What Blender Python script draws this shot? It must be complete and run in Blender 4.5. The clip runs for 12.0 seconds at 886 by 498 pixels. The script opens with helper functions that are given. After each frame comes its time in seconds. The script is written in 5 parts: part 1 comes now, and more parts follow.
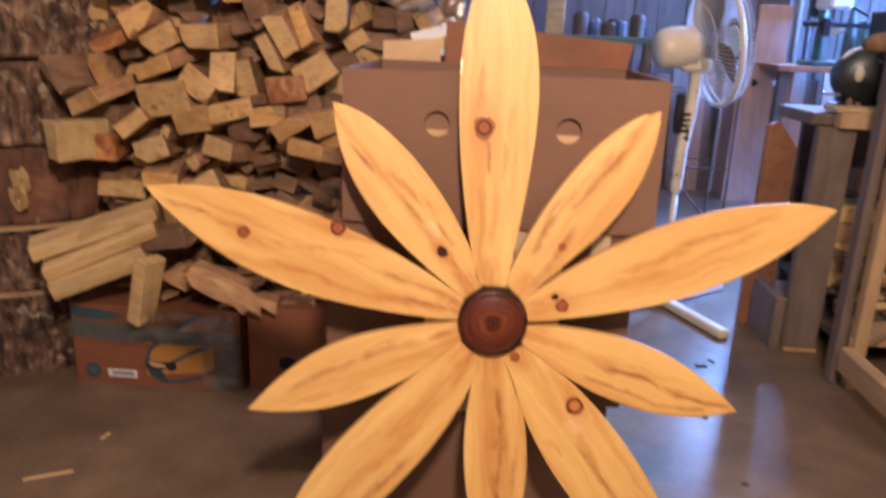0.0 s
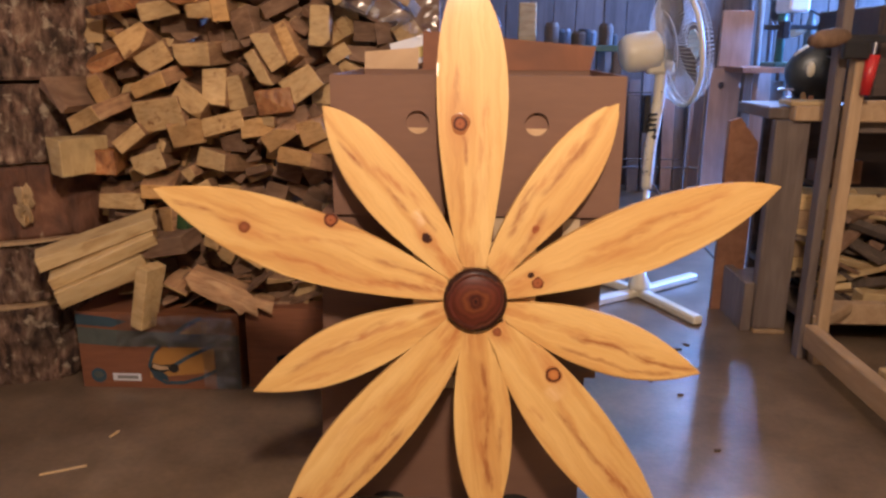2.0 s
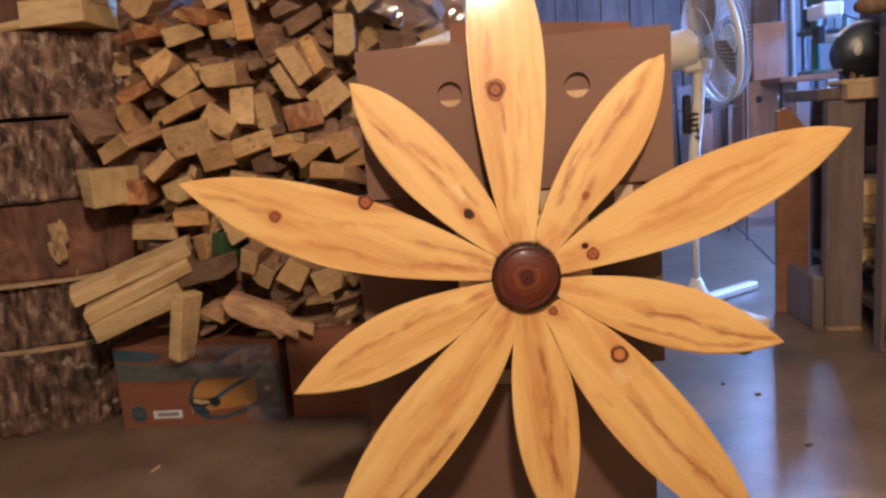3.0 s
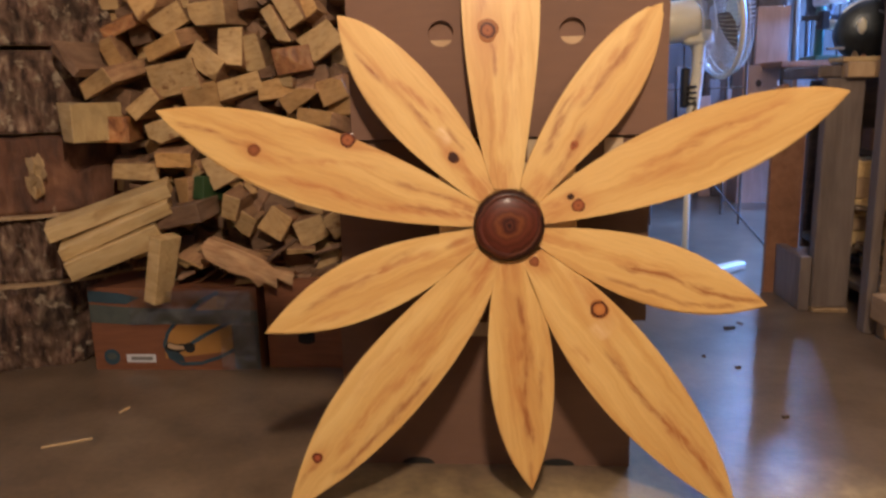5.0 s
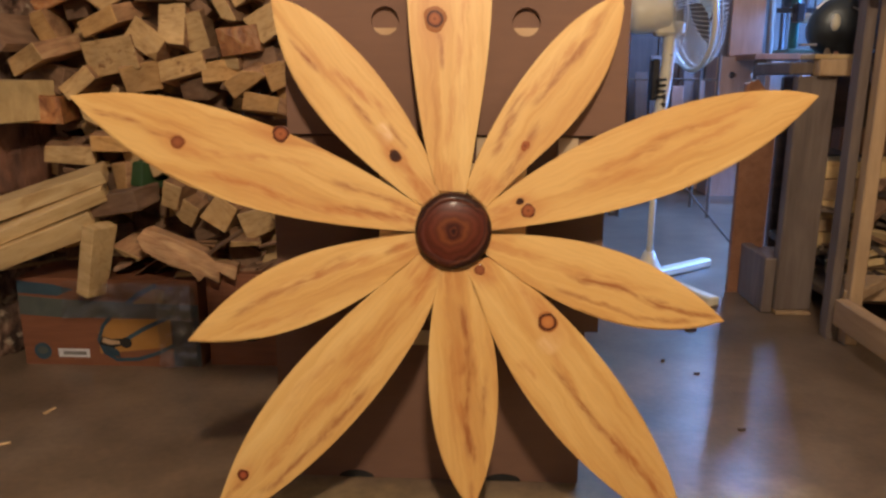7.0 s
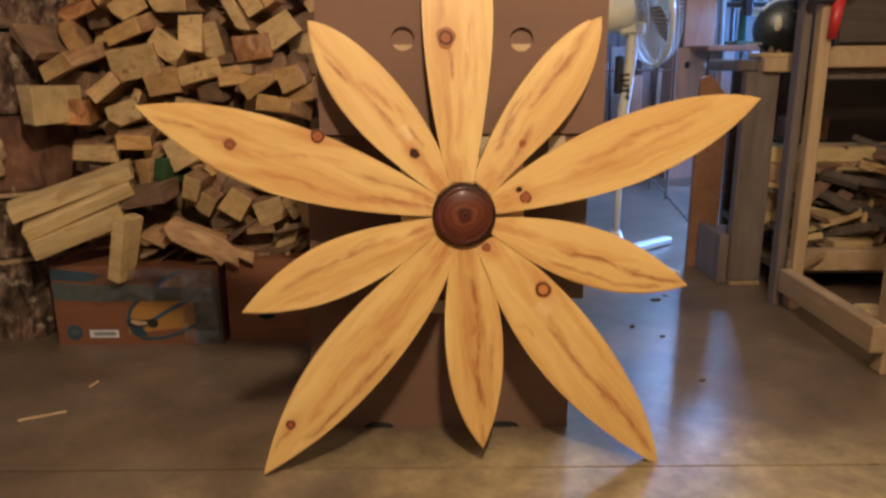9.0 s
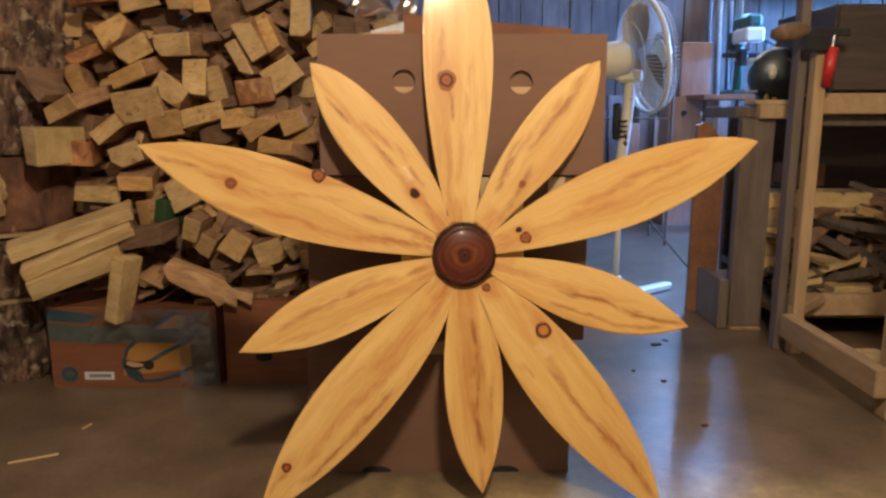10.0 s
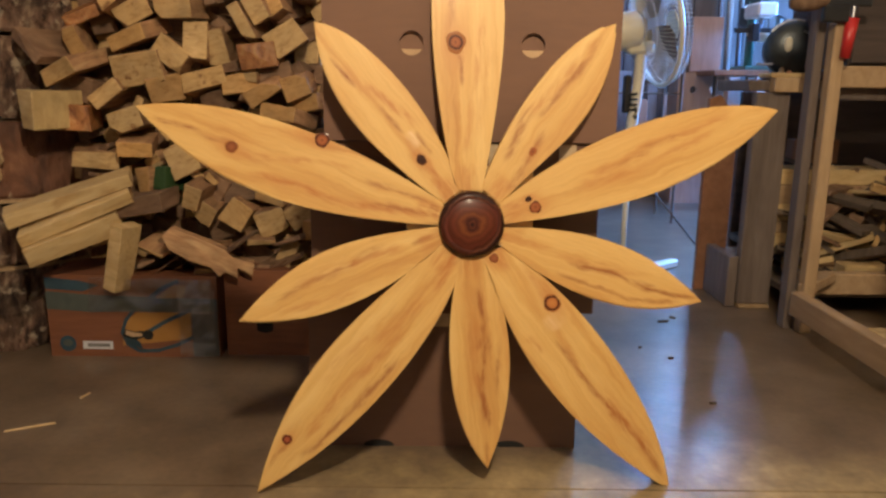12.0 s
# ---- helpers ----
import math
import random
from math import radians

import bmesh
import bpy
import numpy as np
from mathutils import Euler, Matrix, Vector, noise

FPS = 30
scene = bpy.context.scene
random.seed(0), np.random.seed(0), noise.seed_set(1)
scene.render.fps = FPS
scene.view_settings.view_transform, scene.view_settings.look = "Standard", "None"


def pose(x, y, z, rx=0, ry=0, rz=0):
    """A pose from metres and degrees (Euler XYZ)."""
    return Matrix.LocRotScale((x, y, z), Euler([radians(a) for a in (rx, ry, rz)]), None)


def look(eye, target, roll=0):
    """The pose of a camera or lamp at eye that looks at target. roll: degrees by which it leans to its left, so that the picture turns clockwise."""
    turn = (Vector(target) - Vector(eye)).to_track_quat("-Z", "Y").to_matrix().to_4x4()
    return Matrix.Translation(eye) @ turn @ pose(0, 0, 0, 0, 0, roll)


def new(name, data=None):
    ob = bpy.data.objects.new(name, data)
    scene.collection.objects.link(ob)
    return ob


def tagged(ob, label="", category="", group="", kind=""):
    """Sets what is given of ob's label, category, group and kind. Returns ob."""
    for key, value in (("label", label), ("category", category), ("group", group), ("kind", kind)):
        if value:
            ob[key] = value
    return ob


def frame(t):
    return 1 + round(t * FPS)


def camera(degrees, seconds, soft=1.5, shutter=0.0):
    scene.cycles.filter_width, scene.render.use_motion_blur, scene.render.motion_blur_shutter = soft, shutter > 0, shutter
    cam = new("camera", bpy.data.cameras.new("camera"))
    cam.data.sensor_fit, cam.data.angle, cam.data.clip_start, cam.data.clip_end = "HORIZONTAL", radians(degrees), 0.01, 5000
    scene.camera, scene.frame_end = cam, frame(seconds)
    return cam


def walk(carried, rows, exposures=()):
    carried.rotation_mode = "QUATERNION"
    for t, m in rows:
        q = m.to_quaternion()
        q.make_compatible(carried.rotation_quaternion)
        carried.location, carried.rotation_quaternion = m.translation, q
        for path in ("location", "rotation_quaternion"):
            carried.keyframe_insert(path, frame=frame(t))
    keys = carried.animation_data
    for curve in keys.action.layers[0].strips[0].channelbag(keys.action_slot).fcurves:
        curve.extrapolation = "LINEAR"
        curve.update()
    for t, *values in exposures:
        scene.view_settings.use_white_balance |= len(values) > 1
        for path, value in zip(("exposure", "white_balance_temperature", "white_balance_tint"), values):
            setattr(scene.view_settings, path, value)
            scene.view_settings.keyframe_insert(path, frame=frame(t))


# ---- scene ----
cam = camera(61.6, 12.0, soft=2.6, shutter=0.5)
PATH = [
    (0, (-0.019, 0.216, 0.902), (-0.131, 2.131, 0.335), 2.3),
    (0.5, (-0.02, 0.15, 0.857), (-0.006, 2.041, 0.207), 3.5),
    (1, (0.013, 0.123, 0.874), (0.018, 2.033, 0.281), 0.8),
    (1.5, (0.007, 0.109, 0.884), (-0.016, 2.026, 0.316), 1.1),
    (2, (-0.009, 0.092, 0.883), (-0.084, 2.021, 0.361), 0.3),
    (2.5, (-0.014, 0.106, 0.837), (-0.154, 2.035, 0.326), -1.6),
    (2.7, (-0.022, 0.133, 0.77), (-0.206, 2.073, 0.32), -4.8),
    (4.3, (-0.023, 0.17, 0.657), (-0.215, 2.156, 0.517), -2.1),
    (4.5, (-0.023, 0.172, 0.651), (-0.214, 2.15, 0.428), -0.9),
    (5, (-0.009, 0.171, 0.66), (-0.171, 2.123, 0.255), -1.5),
    (5.5, (0.001, 0.19, 0.663), (-0.126, 2.132, 0.2), -1.9),
    (6, (0.011, 0.23, 0.662), (-0.106, 2.167, 0.178), -2.7),
    (6.5, (0.027, 0.265, 0.663), (-0.081, 2.206, 0.195), -1.9),
    (7, (0.037, 0.262, 0.68), (-0.058, 2.207, 0.222), 0.2),
    (8.8, (-0.042, 0.063, 0.707), (-0.05, 1.993, 0.181), 0.4),
    (9, (-0.044, 0.05, 0.722), (-0.034, 1.988, 0.227), -0.3),
    (9.5, (-0.046, 0.047, 0.71), (-0.011, 2.007, 0.315), 0.2),
    (10, (-0.046, 0.05, 0.708), (-0.032, 2.015, 0.338), -0.0),
    (10.5, (-0.049, 0.051, 0.702), (-0.044, 2.016, 0.327), 0.3),
    (11, (-0.051, 0.053, 0.702), (-0.05, 2.015, 0.313), 0.5),
    (11.5, (-0.051, 0.053, 0.697), (-0.038, 2.013, 0.296), 0.7),
    (12, (-0.053, 0.086, 0.686), (-0.045, 2.039, 0.257), 0.7),
]
walk(cam, [(t, look(eye, target, roll)) for t, eye, target, roll in PATH],
     exposures=[(0, 0.44, 5800, 20), (0.5, 0.15, 5950, 18), (1, 0.18, 5900, 18), (2.5, 0.24, 5800, 17), (4.5, 0.02, 5750, 12), (7, 0.0, 5850, 8), (9, 0.05, 5850, 3), (12, 0.07, 5900, 1)])

# ---- light ----
world = bpy.data.worlds.new("world")
scene.world = world
world.use_nodes = True
world.node_tree.nodes["Background"].inputs["Color"].default_value = (0.35, 0.5, 1.0, 1)
world.node_tree.nodes["Background"].inputs["Strength"].default_value = 0.05


def lamp(name, kind, place, target, watts, colour, size, size_y=None):
    data = bpy.data.lights.new(name, kind)
    data.energy, data.color = watts, colour
    if kind == "AREA":
        data.size = size
        if size_y:
            data.shape, data.size_y = "RECTANGLE", size_y
    else:
        data.shadow_soft_size = size
    ob = new(name, data)
    ob.matrix_world = look(place, target)
    return ob


lamp("ceiling_bulb", "POINT", (0.13, 0.04, 1.70), (0, 1, 0), 118, (1.0, 0.725, 0.47), 0.08)
# unseen warm fill, added to lift the floor and bench on the right
lamp("side_warm_fill", "POINT", (1.7, 0.3, 2.2), (0, 1, 0), 30, (1.0, 0.725, 0.47), 0.08)
lamp("window_daylight", "AREA", (2.14, 5.05, 1.77), (1.0, 2.0, 0.2), 110, (0.3, 0.5, 1.0), 0.9, 0.45)
# blue fill for the back, set in an added, unseen side window
lamp("side_blue_fill", "AREA", (3.95, 4.1, 1.7), (1.4, 4.4, 0.9), 560, (0.12, 0.33, 1.0), 1.0, 0.9)
# unseen warm fill, added to brighten the boards at the far wall
lamp("back_warm_fill", "POINT", (1.5, 3.7, 2.1), (0, 1, 0), 20, (1.0, 0.74, 0.55), 0.08)


# ---- materials ----
def nodes_of(name):
    m = bpy.data.materials.new(name)
    m.use_nodes = True
    nt = m.node_tree
    return m, nt, nt.nodes["Principled BSDF"]


def ramp_node(nt, stops, mode="LINEAR"):
    r = nt.nodes.new("ShaderNodeValToRGB")
    r.color_ramp.interpolation = mode
    els = r.color_ramp.elements
    while len(els) < len(stops):
        els.new(0.5)
    for e, (p, c) in zip(els, stops):
        e.position, e.color = p, (*c, 1)
    return r


def noise_node(nt, vec, scale, detail=5, distortion=0.0, rough=0.6):
    n = nt.nodes.new("ShaderNodeTexNoise")
    n.inputs["Scale"].default_value, n.inputs["Detail"].default_value = scale, detail
    n.inputs["Distortion"].default_value, n.inputs["Roughness"].default_value = distortion, rough
    nt.links.new(vec, n.inputs["Vector"])
    return n


def surface(name, stops, stretch=(1, 1, 1), scale=8.0, distortion=0.8, rough=0.6, metal=0.0, bump=0.15, stain=0.35,
            stain_scale=2.5, vary=0.25, tones=None, coat=0.0, spots=None, gloss_vary=0.1, space="Object"):
    """A procedural surface: stretched grain, broad stains, a tone of its own for each object, fine relief."""
    m, nt, p = nodes_of(name)
    link = nt.links.new
    tc = nt.nodes.new("ShaderNodeTexCoord")
    oi = nt.nodes.new("ShaderNodeObjectInfo")
    shift = nt.nodes.new("ShaderNodeVectorMath")
    shift.operation = "MULTIPLY_ADD"
    comb = nt.nodes.new("ShaderNodeCombineXYZ")
    for k in range(3):
        link(oi.outputs["Random"], comb.inputs[k])
    shift.inputs[1].default_value = (7.3, 11.1, 5.7)
    link(comb.outputs[0], shift.inputs[0])
    link(tc.outputs[space], shift.inputs[2])
    mp = nt.nodes.new("ShaderNodeMapping")
    mp.inputs["Scale"].default_value = stretch
    link(shift.outputs[0], mp.inputs["Vector"])
    grain = noise_node(nt, mp.outputs[0], scale, 6, distortion)
    ramp = ramp_node(nt, stops)
    link(grain.outputs["Fac"], ramp.inputs[0])
    col = ramp.outputs[0]
    if tones:
        tone = ramp_node(nt, tones)
        link(oi.outputs["Random"], tone.inputs[0])
        mx = nt.nodes.new("ShaderNodeMix")
        mx.data_type, mx.blend_type = "RGBA", "MULTIPLY"
        mx.inputs[0].default_value = 1.0
        link(col, mx.inputs[6])
        link(tone.outputs[0], mx.inputs[7])
        col = mx.outputs[2]
    broad = noise_node(nt, shift.outputs[0], stain_scale, 3, 0.4)
    mr = nt.nodes.new("ShaderNodeMapRange")
    mr.inputs[1].default_value, mr.inputs[2].default_value = 0.3, 0.7
    mr.inputs[3].default_value, mr.inputs[4].default_value = 1 - stain, 1 + stain * 0.5
    link(broad.outputs["Fac"], mr.inputs[0])
    vr = nt.nodes.new("ShaderNodeMapRange")
    vr.inputs[3].default_value, vr.inputs[4].default_value = 1 - vary, 1 + vary * 0.6
    link(oi.outputs["Random"], vr.inputs[0])
    mul = nt.nodes.new("ShaderNodeMath")
    mul.operation = "MULTIPLY"
    link(mr.outputs[0], mul.inputs[0])
    link(vr.outputs[0], mul.inputs[1])
    hsv = nt.nodes.new("ShaderNodeHueSaturation")
    link(mul.outputs[0], hsv.inputs["Value"])
    link(col, hsv.inputs["Color"])
    col = hsv.outputs[0]
    if spots:
        sp_scale, lo, hi, sp_col = spots
        sn = noise_node(nt, shift.outputs[0], sp_scale, 4, 0.2)
        sr = nt.nodes.new("ShaderNodeMapRange")
        sr.inputs[1].default_value, sr.inputs[2].default_value = lo, hi
        link(sn.outputs["Fac"], sr.inputs[0])
        mx = nt.nodes.new("ShaderNodeMix")
        mx.data_type = "RGBA"
        link(sr.outputs[0], mx.inputs[0])
        link(col, mx.inputs[6])
        mx.inputs[7].default_value = (*sp_col, 1)
        col = mx.outputs[2]
    link(col, p.inputs["Base Color"])
    rr = nt.nodes.new("ShaderNodeMapRange")
    rr.inputs[3].default_value, rr.inputs[4].default_value = max(0.02, rough - gloss_vary), min(1, rough + gloss_vary)
    link(grain.outputs["Fac"], rr.inputs[0])
    link(rr.outputs[0], p.inputs["Roughness"])
    p.inputs["Metallic"].default_value = metal
    p.inputs["Coat Weight"].default_value = coat
    p.inputs["Coat Roughness"].default_value = 0.13
    if bump:
        fine = noise_node(nt, mp.outputs[0], scale * 4, 4, 0.2)
        add = nt.nodes.new("ShaderNodeMath")
        add.operation = "ADD"
        link(fine.outputs["Fac"], add.inputs[0])
        link(grain.outputs["Fac"], add.inputs[1])
        b = nt.nodes.new("ShaderNodeBump")
        b.inputs["Strength"].default_value, b.inputs["Distance"].default_value = bump, 0.01
        link(add.outputs[0], b.inputs["Height"])
        link(b.outputs[0], p.inputs["Normal"])
    return m


def glow(name, colour, strength):
    m, nt, p = nodes_of(name)
    p.inputs["Base Color"].default_value = (0, 0, 0, 1)
    p.inputs["Emission Color"].default_value = (*colour, 1)
    p.inputs["Emission Strength"].default_value = strength
    return m


def rings(name, stops, radius, rough, coat=0.0, wobble=0.06):
    """Concentric rings round the local z axis, uneven as in wood."""
    m, nt, p = nodes_of(name)
    link = nt.links.new
    tc = nt.nodes.new("ShaderNodeTexCoord")
    n = noise_node(nt, tc.outputs["Object"], 0.9 / radius, 4)
    ln = nt.nodes.new("ShaderNodeVectorMath")
    ln.operation = "LENGTH"
    flat = nt.nodes.new("ShaderNodeVectorMath")
    flat.operation = "MULTIPLY"
    flat.inputs[1].default_value = (1 / radius, 1 / radius, 0)
    link(tc.outputs["Object"], flat.inputs[0])
    link(flat.outputs[0], ln.inputs[0])
    ad = nt.nodes.new("ShaderNodeMath")
    ad.operation = "MULTIPLY_ADD"
    ad.inputs[1].default_value = wobble * 4
    link(n.outputs["Fac"], ad.inputs[0])
    link(ln.outputs["Value"], ad.inputs[2])
    sub = nt.nodes.new("ShaderNodeMath")
    sub.operation = "SUBTRACT"
    sub.inputs[1].default_value = wobble * 2
    link(ad.outputs[0], sub.inputs[0])
    r = ramp_node(nt, stops)
    link(sub.outputs[0], r.inputs[0])
    link(r.outputs[0], p.inputs["Base Color"])
    p.inputs["Roughness"].default_value = rough
    p.inputs["Specular IOR Level"].default_value = 0.2
    p.inputs["Coat Weight"].default_value = coat
    p.inputs["Coat Roughness"].default_value = 0.15
    return m


PINE_DARK, PINE_RED = (0.29, 0.088, 0.018), (0.47, 0.175, 0.038)


def math_node(nt, op, a, b=None, c=None):
    n = nt.nodes.new("ShaderNodeMath")
    n.operation = op
    for k, v in enumerate((a, b, c)):
        if v is None:
            continue
        if isinstance(v, (int, float)):
            n.inputs[k].default_value = v
        else:
            nt.links.new(v, n.inputs[k])
    return n.outputs[0]


def mix_colour(nt, fac, a, b, mode="MIX"):
    n = nt.nodes.new("ShaderNodeMix")
    n.data_type, n.blend_type = "RGBA", mode
    for k, v in ((0, fac), (6, a), (7, b)):
        if isinstance(v, tuple):
            n.inputs[k].default_value = (*v, 1)
        elif isinstance(v, (int, float)):
            n.inputs[k].default_value = v
        else:
            nt.links.new(v, n.inputs[k])
    return n.outputs[2]


def petal_pine(seed, streaks, knots):
    """Varnished pine along the local x axis: fine grain lines, soft bands, dark heart streaks, and grain that bends round the knots."""
    m, nt, p = nodes_of("varnished_pine")
    link = nt.links.new
    tc = nt.nodes.new("ShaderNodeTexCoord")
    off = nt.nodes.new("ShaderNodeVectorMath")
    off.operation = "ADD"
    off.inputs[1].default_value = (seed * 1.7, seed * 0.9, seed * 0.4)
    link(tc.outputs["Object"], off.inputs[0])

    def stretched(sx, sy, scale, detail, distortion=0.0):
        mp = nt.nodes.new("ShaderNodeMapping")
        mp.inputs["Scale"].default_value = (sx, sy, 1)
        link(off.outputs[0], mp.inputs["Vector"])
        return noise_node(nt, mp.outputs[0], scale, detail, distortion)
    # the coordinates waver, more slowly along the grain than across it
    sway = stretched(1.0, 1.6, 9.0, 3)
    fine_sway = stretched(1.0, 2.5, 38.0, 3)
    sep = nt.nodes.new("ShaderNodeSeparateXYZ")
    link(tc.outputs["Object"], sep.inputs[0])
    wx = math_node(nt, "MULTIPLY_ADD", sway.outputs["Fac"], 0.03, sep.outputs[0])
    wx = math_node(nt, "SUBTRACT", wx, 0.015)
    wy = math_node(nt, "MULTIPLY_ADD", math_node(nt, "SUBTRACT", sway.outputs["Fac"], 0.5), 0.030, sep.outputs[1])
    wy = math_node(nt, "MULTIPLY_ADD", math_node(nt, "SUBTRACT", fine_sway.outputs["Fac"], 0.5), 0.009, wy)
    halo = None
    for u, v, r in knots:
        du, dv = math_node(nt, "SUBTRACT", sep.outputs[0], u), math_node(nt, "SUBTRACT", sep.outputs[1], v)
        d2 = math_node(nt, "ADD", math_node(nt, "MULTIPLY", math_node(nt, "MULTIPLY", du, du), 0.28), math_node(nt, "MULTIPLY", dv, dv))
        near = math_node(nt, "EXPONENT", math_node(nt, "MULTIPLY", d2, -1 / (1.5 * r) ** 2))
        wy = math_node(nt, "SUBTRACT", wy, math_node(nt, "MULTIPLY", near, math_node(nt, "MULTIPLY", dv, 0.55)))
        halo = near if halo is None else math_node(nt, "MAXIMUM", halo, near)
    comb = nt.nodes.new("ShaderNodeCombineXYZ")
    link(math_node(nt, "MULTIPLY", wx, 0.9), comb.inputs[0])
    link(math_node(nt, "MULTIPLY", wy, 14.0), comb.inputs[1])
    comb.inputs[2].default_value = seed
    band = noise_node(nt, comb.outputs[0], 2.0, 4, 0.5)
    r = ramp_node(nt, [(0.26, (0.51, 0.245, 0.06)), (0.42, (0.63, 0.362, 0.106)), (0.55, (0.70, 0.44, 0.144)), (0.75, (0.77, 0.525, 0.195))])
    link(band.outputs["Fac"], r.inputs[0])
    col = r.outputs[0]
    lines = math_node(nt, "SINE", math_node(nt, "MULTIPLY", wy, 900.0))
    fibre = stretched(1.0, 16.0, 26.0, 4)
    shade = math_node(nt, "MULTIPLY_ADD", lines, 0.035, math_node(nt, "MULTIPLY_ADD", fibre.outputs["Fac"], 0.2, 0.9))
    col = mix_colour(nt, 1.0, col, mix_colour(nt, shade, (0.0, 0.0, 0.0), (1.0, 1.0, 1.0)), "MULTIPLY")
    broken = nt.nodes.new("ShaderNodeMapRange")
    broken.inputs[1].default_value, broken.inputs[2].default_value = 0.38, 0.58
    broken.inputs[3].default_value = 0.25
    link(stretched(1.0, 5.0, 24.0, 4, 0.6).outputs["Fac"], broken.inputs[0])
    for x0, y0, x1, y1, width, strength, tone in streaks:
        if x1 < x0:
            x0, y0, x1, y1 = x1, y1, x0, y0
        u = math_node(nt, "DIVIDE", math_node(nt, "SUBTRACT", wx, x0), max(x1 - x0, 0.004))
        yc = math_node(nt, "MULTIPLY_ADD", u, y1 - y0, y0)
        d = math_node(nt, "DIVIDE", math_node(nt, "SUBTRACT", wy, yc), width * 1.3)
        across = math_node(nt, "EXPONENT", math_node(nt, "MULTIPLY", math_node(nt, "MULTIPLY", d, d), -1.0))
        along = math_node(nt, "SUBTRACT", math_node(nt, "MULTIPLY", u, 2.0), 1.0)
        along = math_node(nt, "POWER", math_node(nt, "ABSOLUTE", along), 6.0)
        along = math_node(nt, "EXPONENT", math_node(nt, "MULTIPLY", along, -0.9))
        fac = math_node(nt, "MULTIPLY", math_node(nt, "MULTIPLY", across, along), math_node(nt, "MULTIPLY", broken.outputs[0], strength))
        col = mix_colour(nt, fac, col, tone)
    if halo is not None:
        col = mix_colour(nt, math_node(nt, "MULTIPLY", halo, 0.5), col, PINE_RED)
    link(col, p.inputs["Base Color"])
    p.inputs["Roughness"].default_value = 0.5
    p.inputs["Coat Weight"].default_value, p.inputs["Coat Roughness"].default_value = 0.28, 0.14
    b = nt.nodes.new("ShaderNodeBump")
    b.inputs["Strength"].default_value, b.inputs["Distance"].default_value = 0.05, 0.004
    link(math_node(nt, "ADD", fibre.outputs["Fac"], band.outputs["Fac"]), b.inputs["Height"])
    link(b.outputs[0], p.inputs["Normal"])
    return m


HUBM = rings("varnished_heartwood", [(0.0, (0.02, 0.005, 0.004)), (0.06, (0.10, 0.024, 0.01)), (0.12, (0.035, 0.008, 0.005)), (0.2, (0.08, 0.018, 0.008)), (0.3, (0.16, 0.047, 0.014)),
                                     (0.42, (0.09, 0.022, 0.01)), (0.52, (0.125, 0.03, 0.014)), (0.64, (0.075, 0.018, 0.009)), (0.76, (0.10, 0.023, 0.013)),
                                     (0.87, (0.05, 0.012, 0.007)), (0.93, (0.10, 0.03, 0.014)), (0.99, (0.025, 0.008, 0.006))], 0.053, 0.42, coat=0.06, wobble=0.2)
KNOT = rings("pine_knot", [(0.0, (0.17, 0.045, 0.015)), (0.3, (0.34, 0.11, 0.036)), (0.6, (0.26, 0.072, 0.022)), (0.78, (0.05, 0.012, 0.006)), (0.9, (0.08, 0.02, 0.008)), (1.0, (0.30, 0.11, 0.03))], 0.013, 0.5, coat=0.2, wobble=0.1)
KNOT_RING = rings("ringed_knot", [(0.0, (0.52, 0.22, 0.06)), (0.55, (0.46, 0.17, 0.045)), (0.74, (0.09, 0.022, 0.008)), (0.88, (0.05, 0.013, 0.006)), (1.0, (0.42, 0.17, 0.045))], 0.0145, 0.5, coat=0.2, wobble=0.1)
KNOT_SMALL = rings("small_red_knot", [(0.0, (0.38, 0.10, 0.045)), (0.5, (0.30, 0.075, 0.03)), (0.72, (0.05, 0.01, 0.006)), (1.0, (0.24, 0.07, 0.02))], 0.0088, 0.5, coat=0.2, wobble=0.06)
KNOT_SOFT = rings("soft_knot", [(0.0, (0.30, 0.10, 0.035)), (0.55, (0.24, 0.075, 0.026)), (0.8, (0.17, 0.05, 0.016)), (1.0, (0.42, 0.18, 0.05))], 0.0105, 0.5, coat=0.2, wobble=0.14)
KNOT_DARK = rings("black_knot", [(0.0, (0.03, 0.012, 0.008)), (0.6, (0.05, 0.016, 0.008)), (1.0, (0.2, 0.07, 0.02))], 0.011, 0.45)
CARD = surface("brown_cardboard", [(0.3, (0.172, 0.092, 0.06)), (0.7, (0.195, 0.106, 0.069))], stretch=(1, 1, 5), scale=14, rough=0.75, bump=0.03,
               stain=0.1, vary=0.1, stain_scale=4)
CARD_RED = surface("red_brown_cardboard", [(0.3, (0.19, 0.07, 0.03)), (0.7, (0.26, 0.10, 0.045))], stretch=(1, 1, 10), scale=9, rough=0.7, bump=0.06, stain=0.25, vary=0.1)
CARD_PALE = surface("pale_cardboard", [(0.3, (0.50, 0.33, 0.18)), (0.7, (0.62, 0.43, 0.25))], scale=12, rough=0.8, bump=0.05, stain=0.15, vary=0.1)
TAPE = surface("paper_tape", [(0.3, (0.48, 0.36, 0.22)), (0.7, (0.58, 0.45, 0.3))], scale=15, rough=0.35, bump=0.05, stain=0.1, vary=0.05)
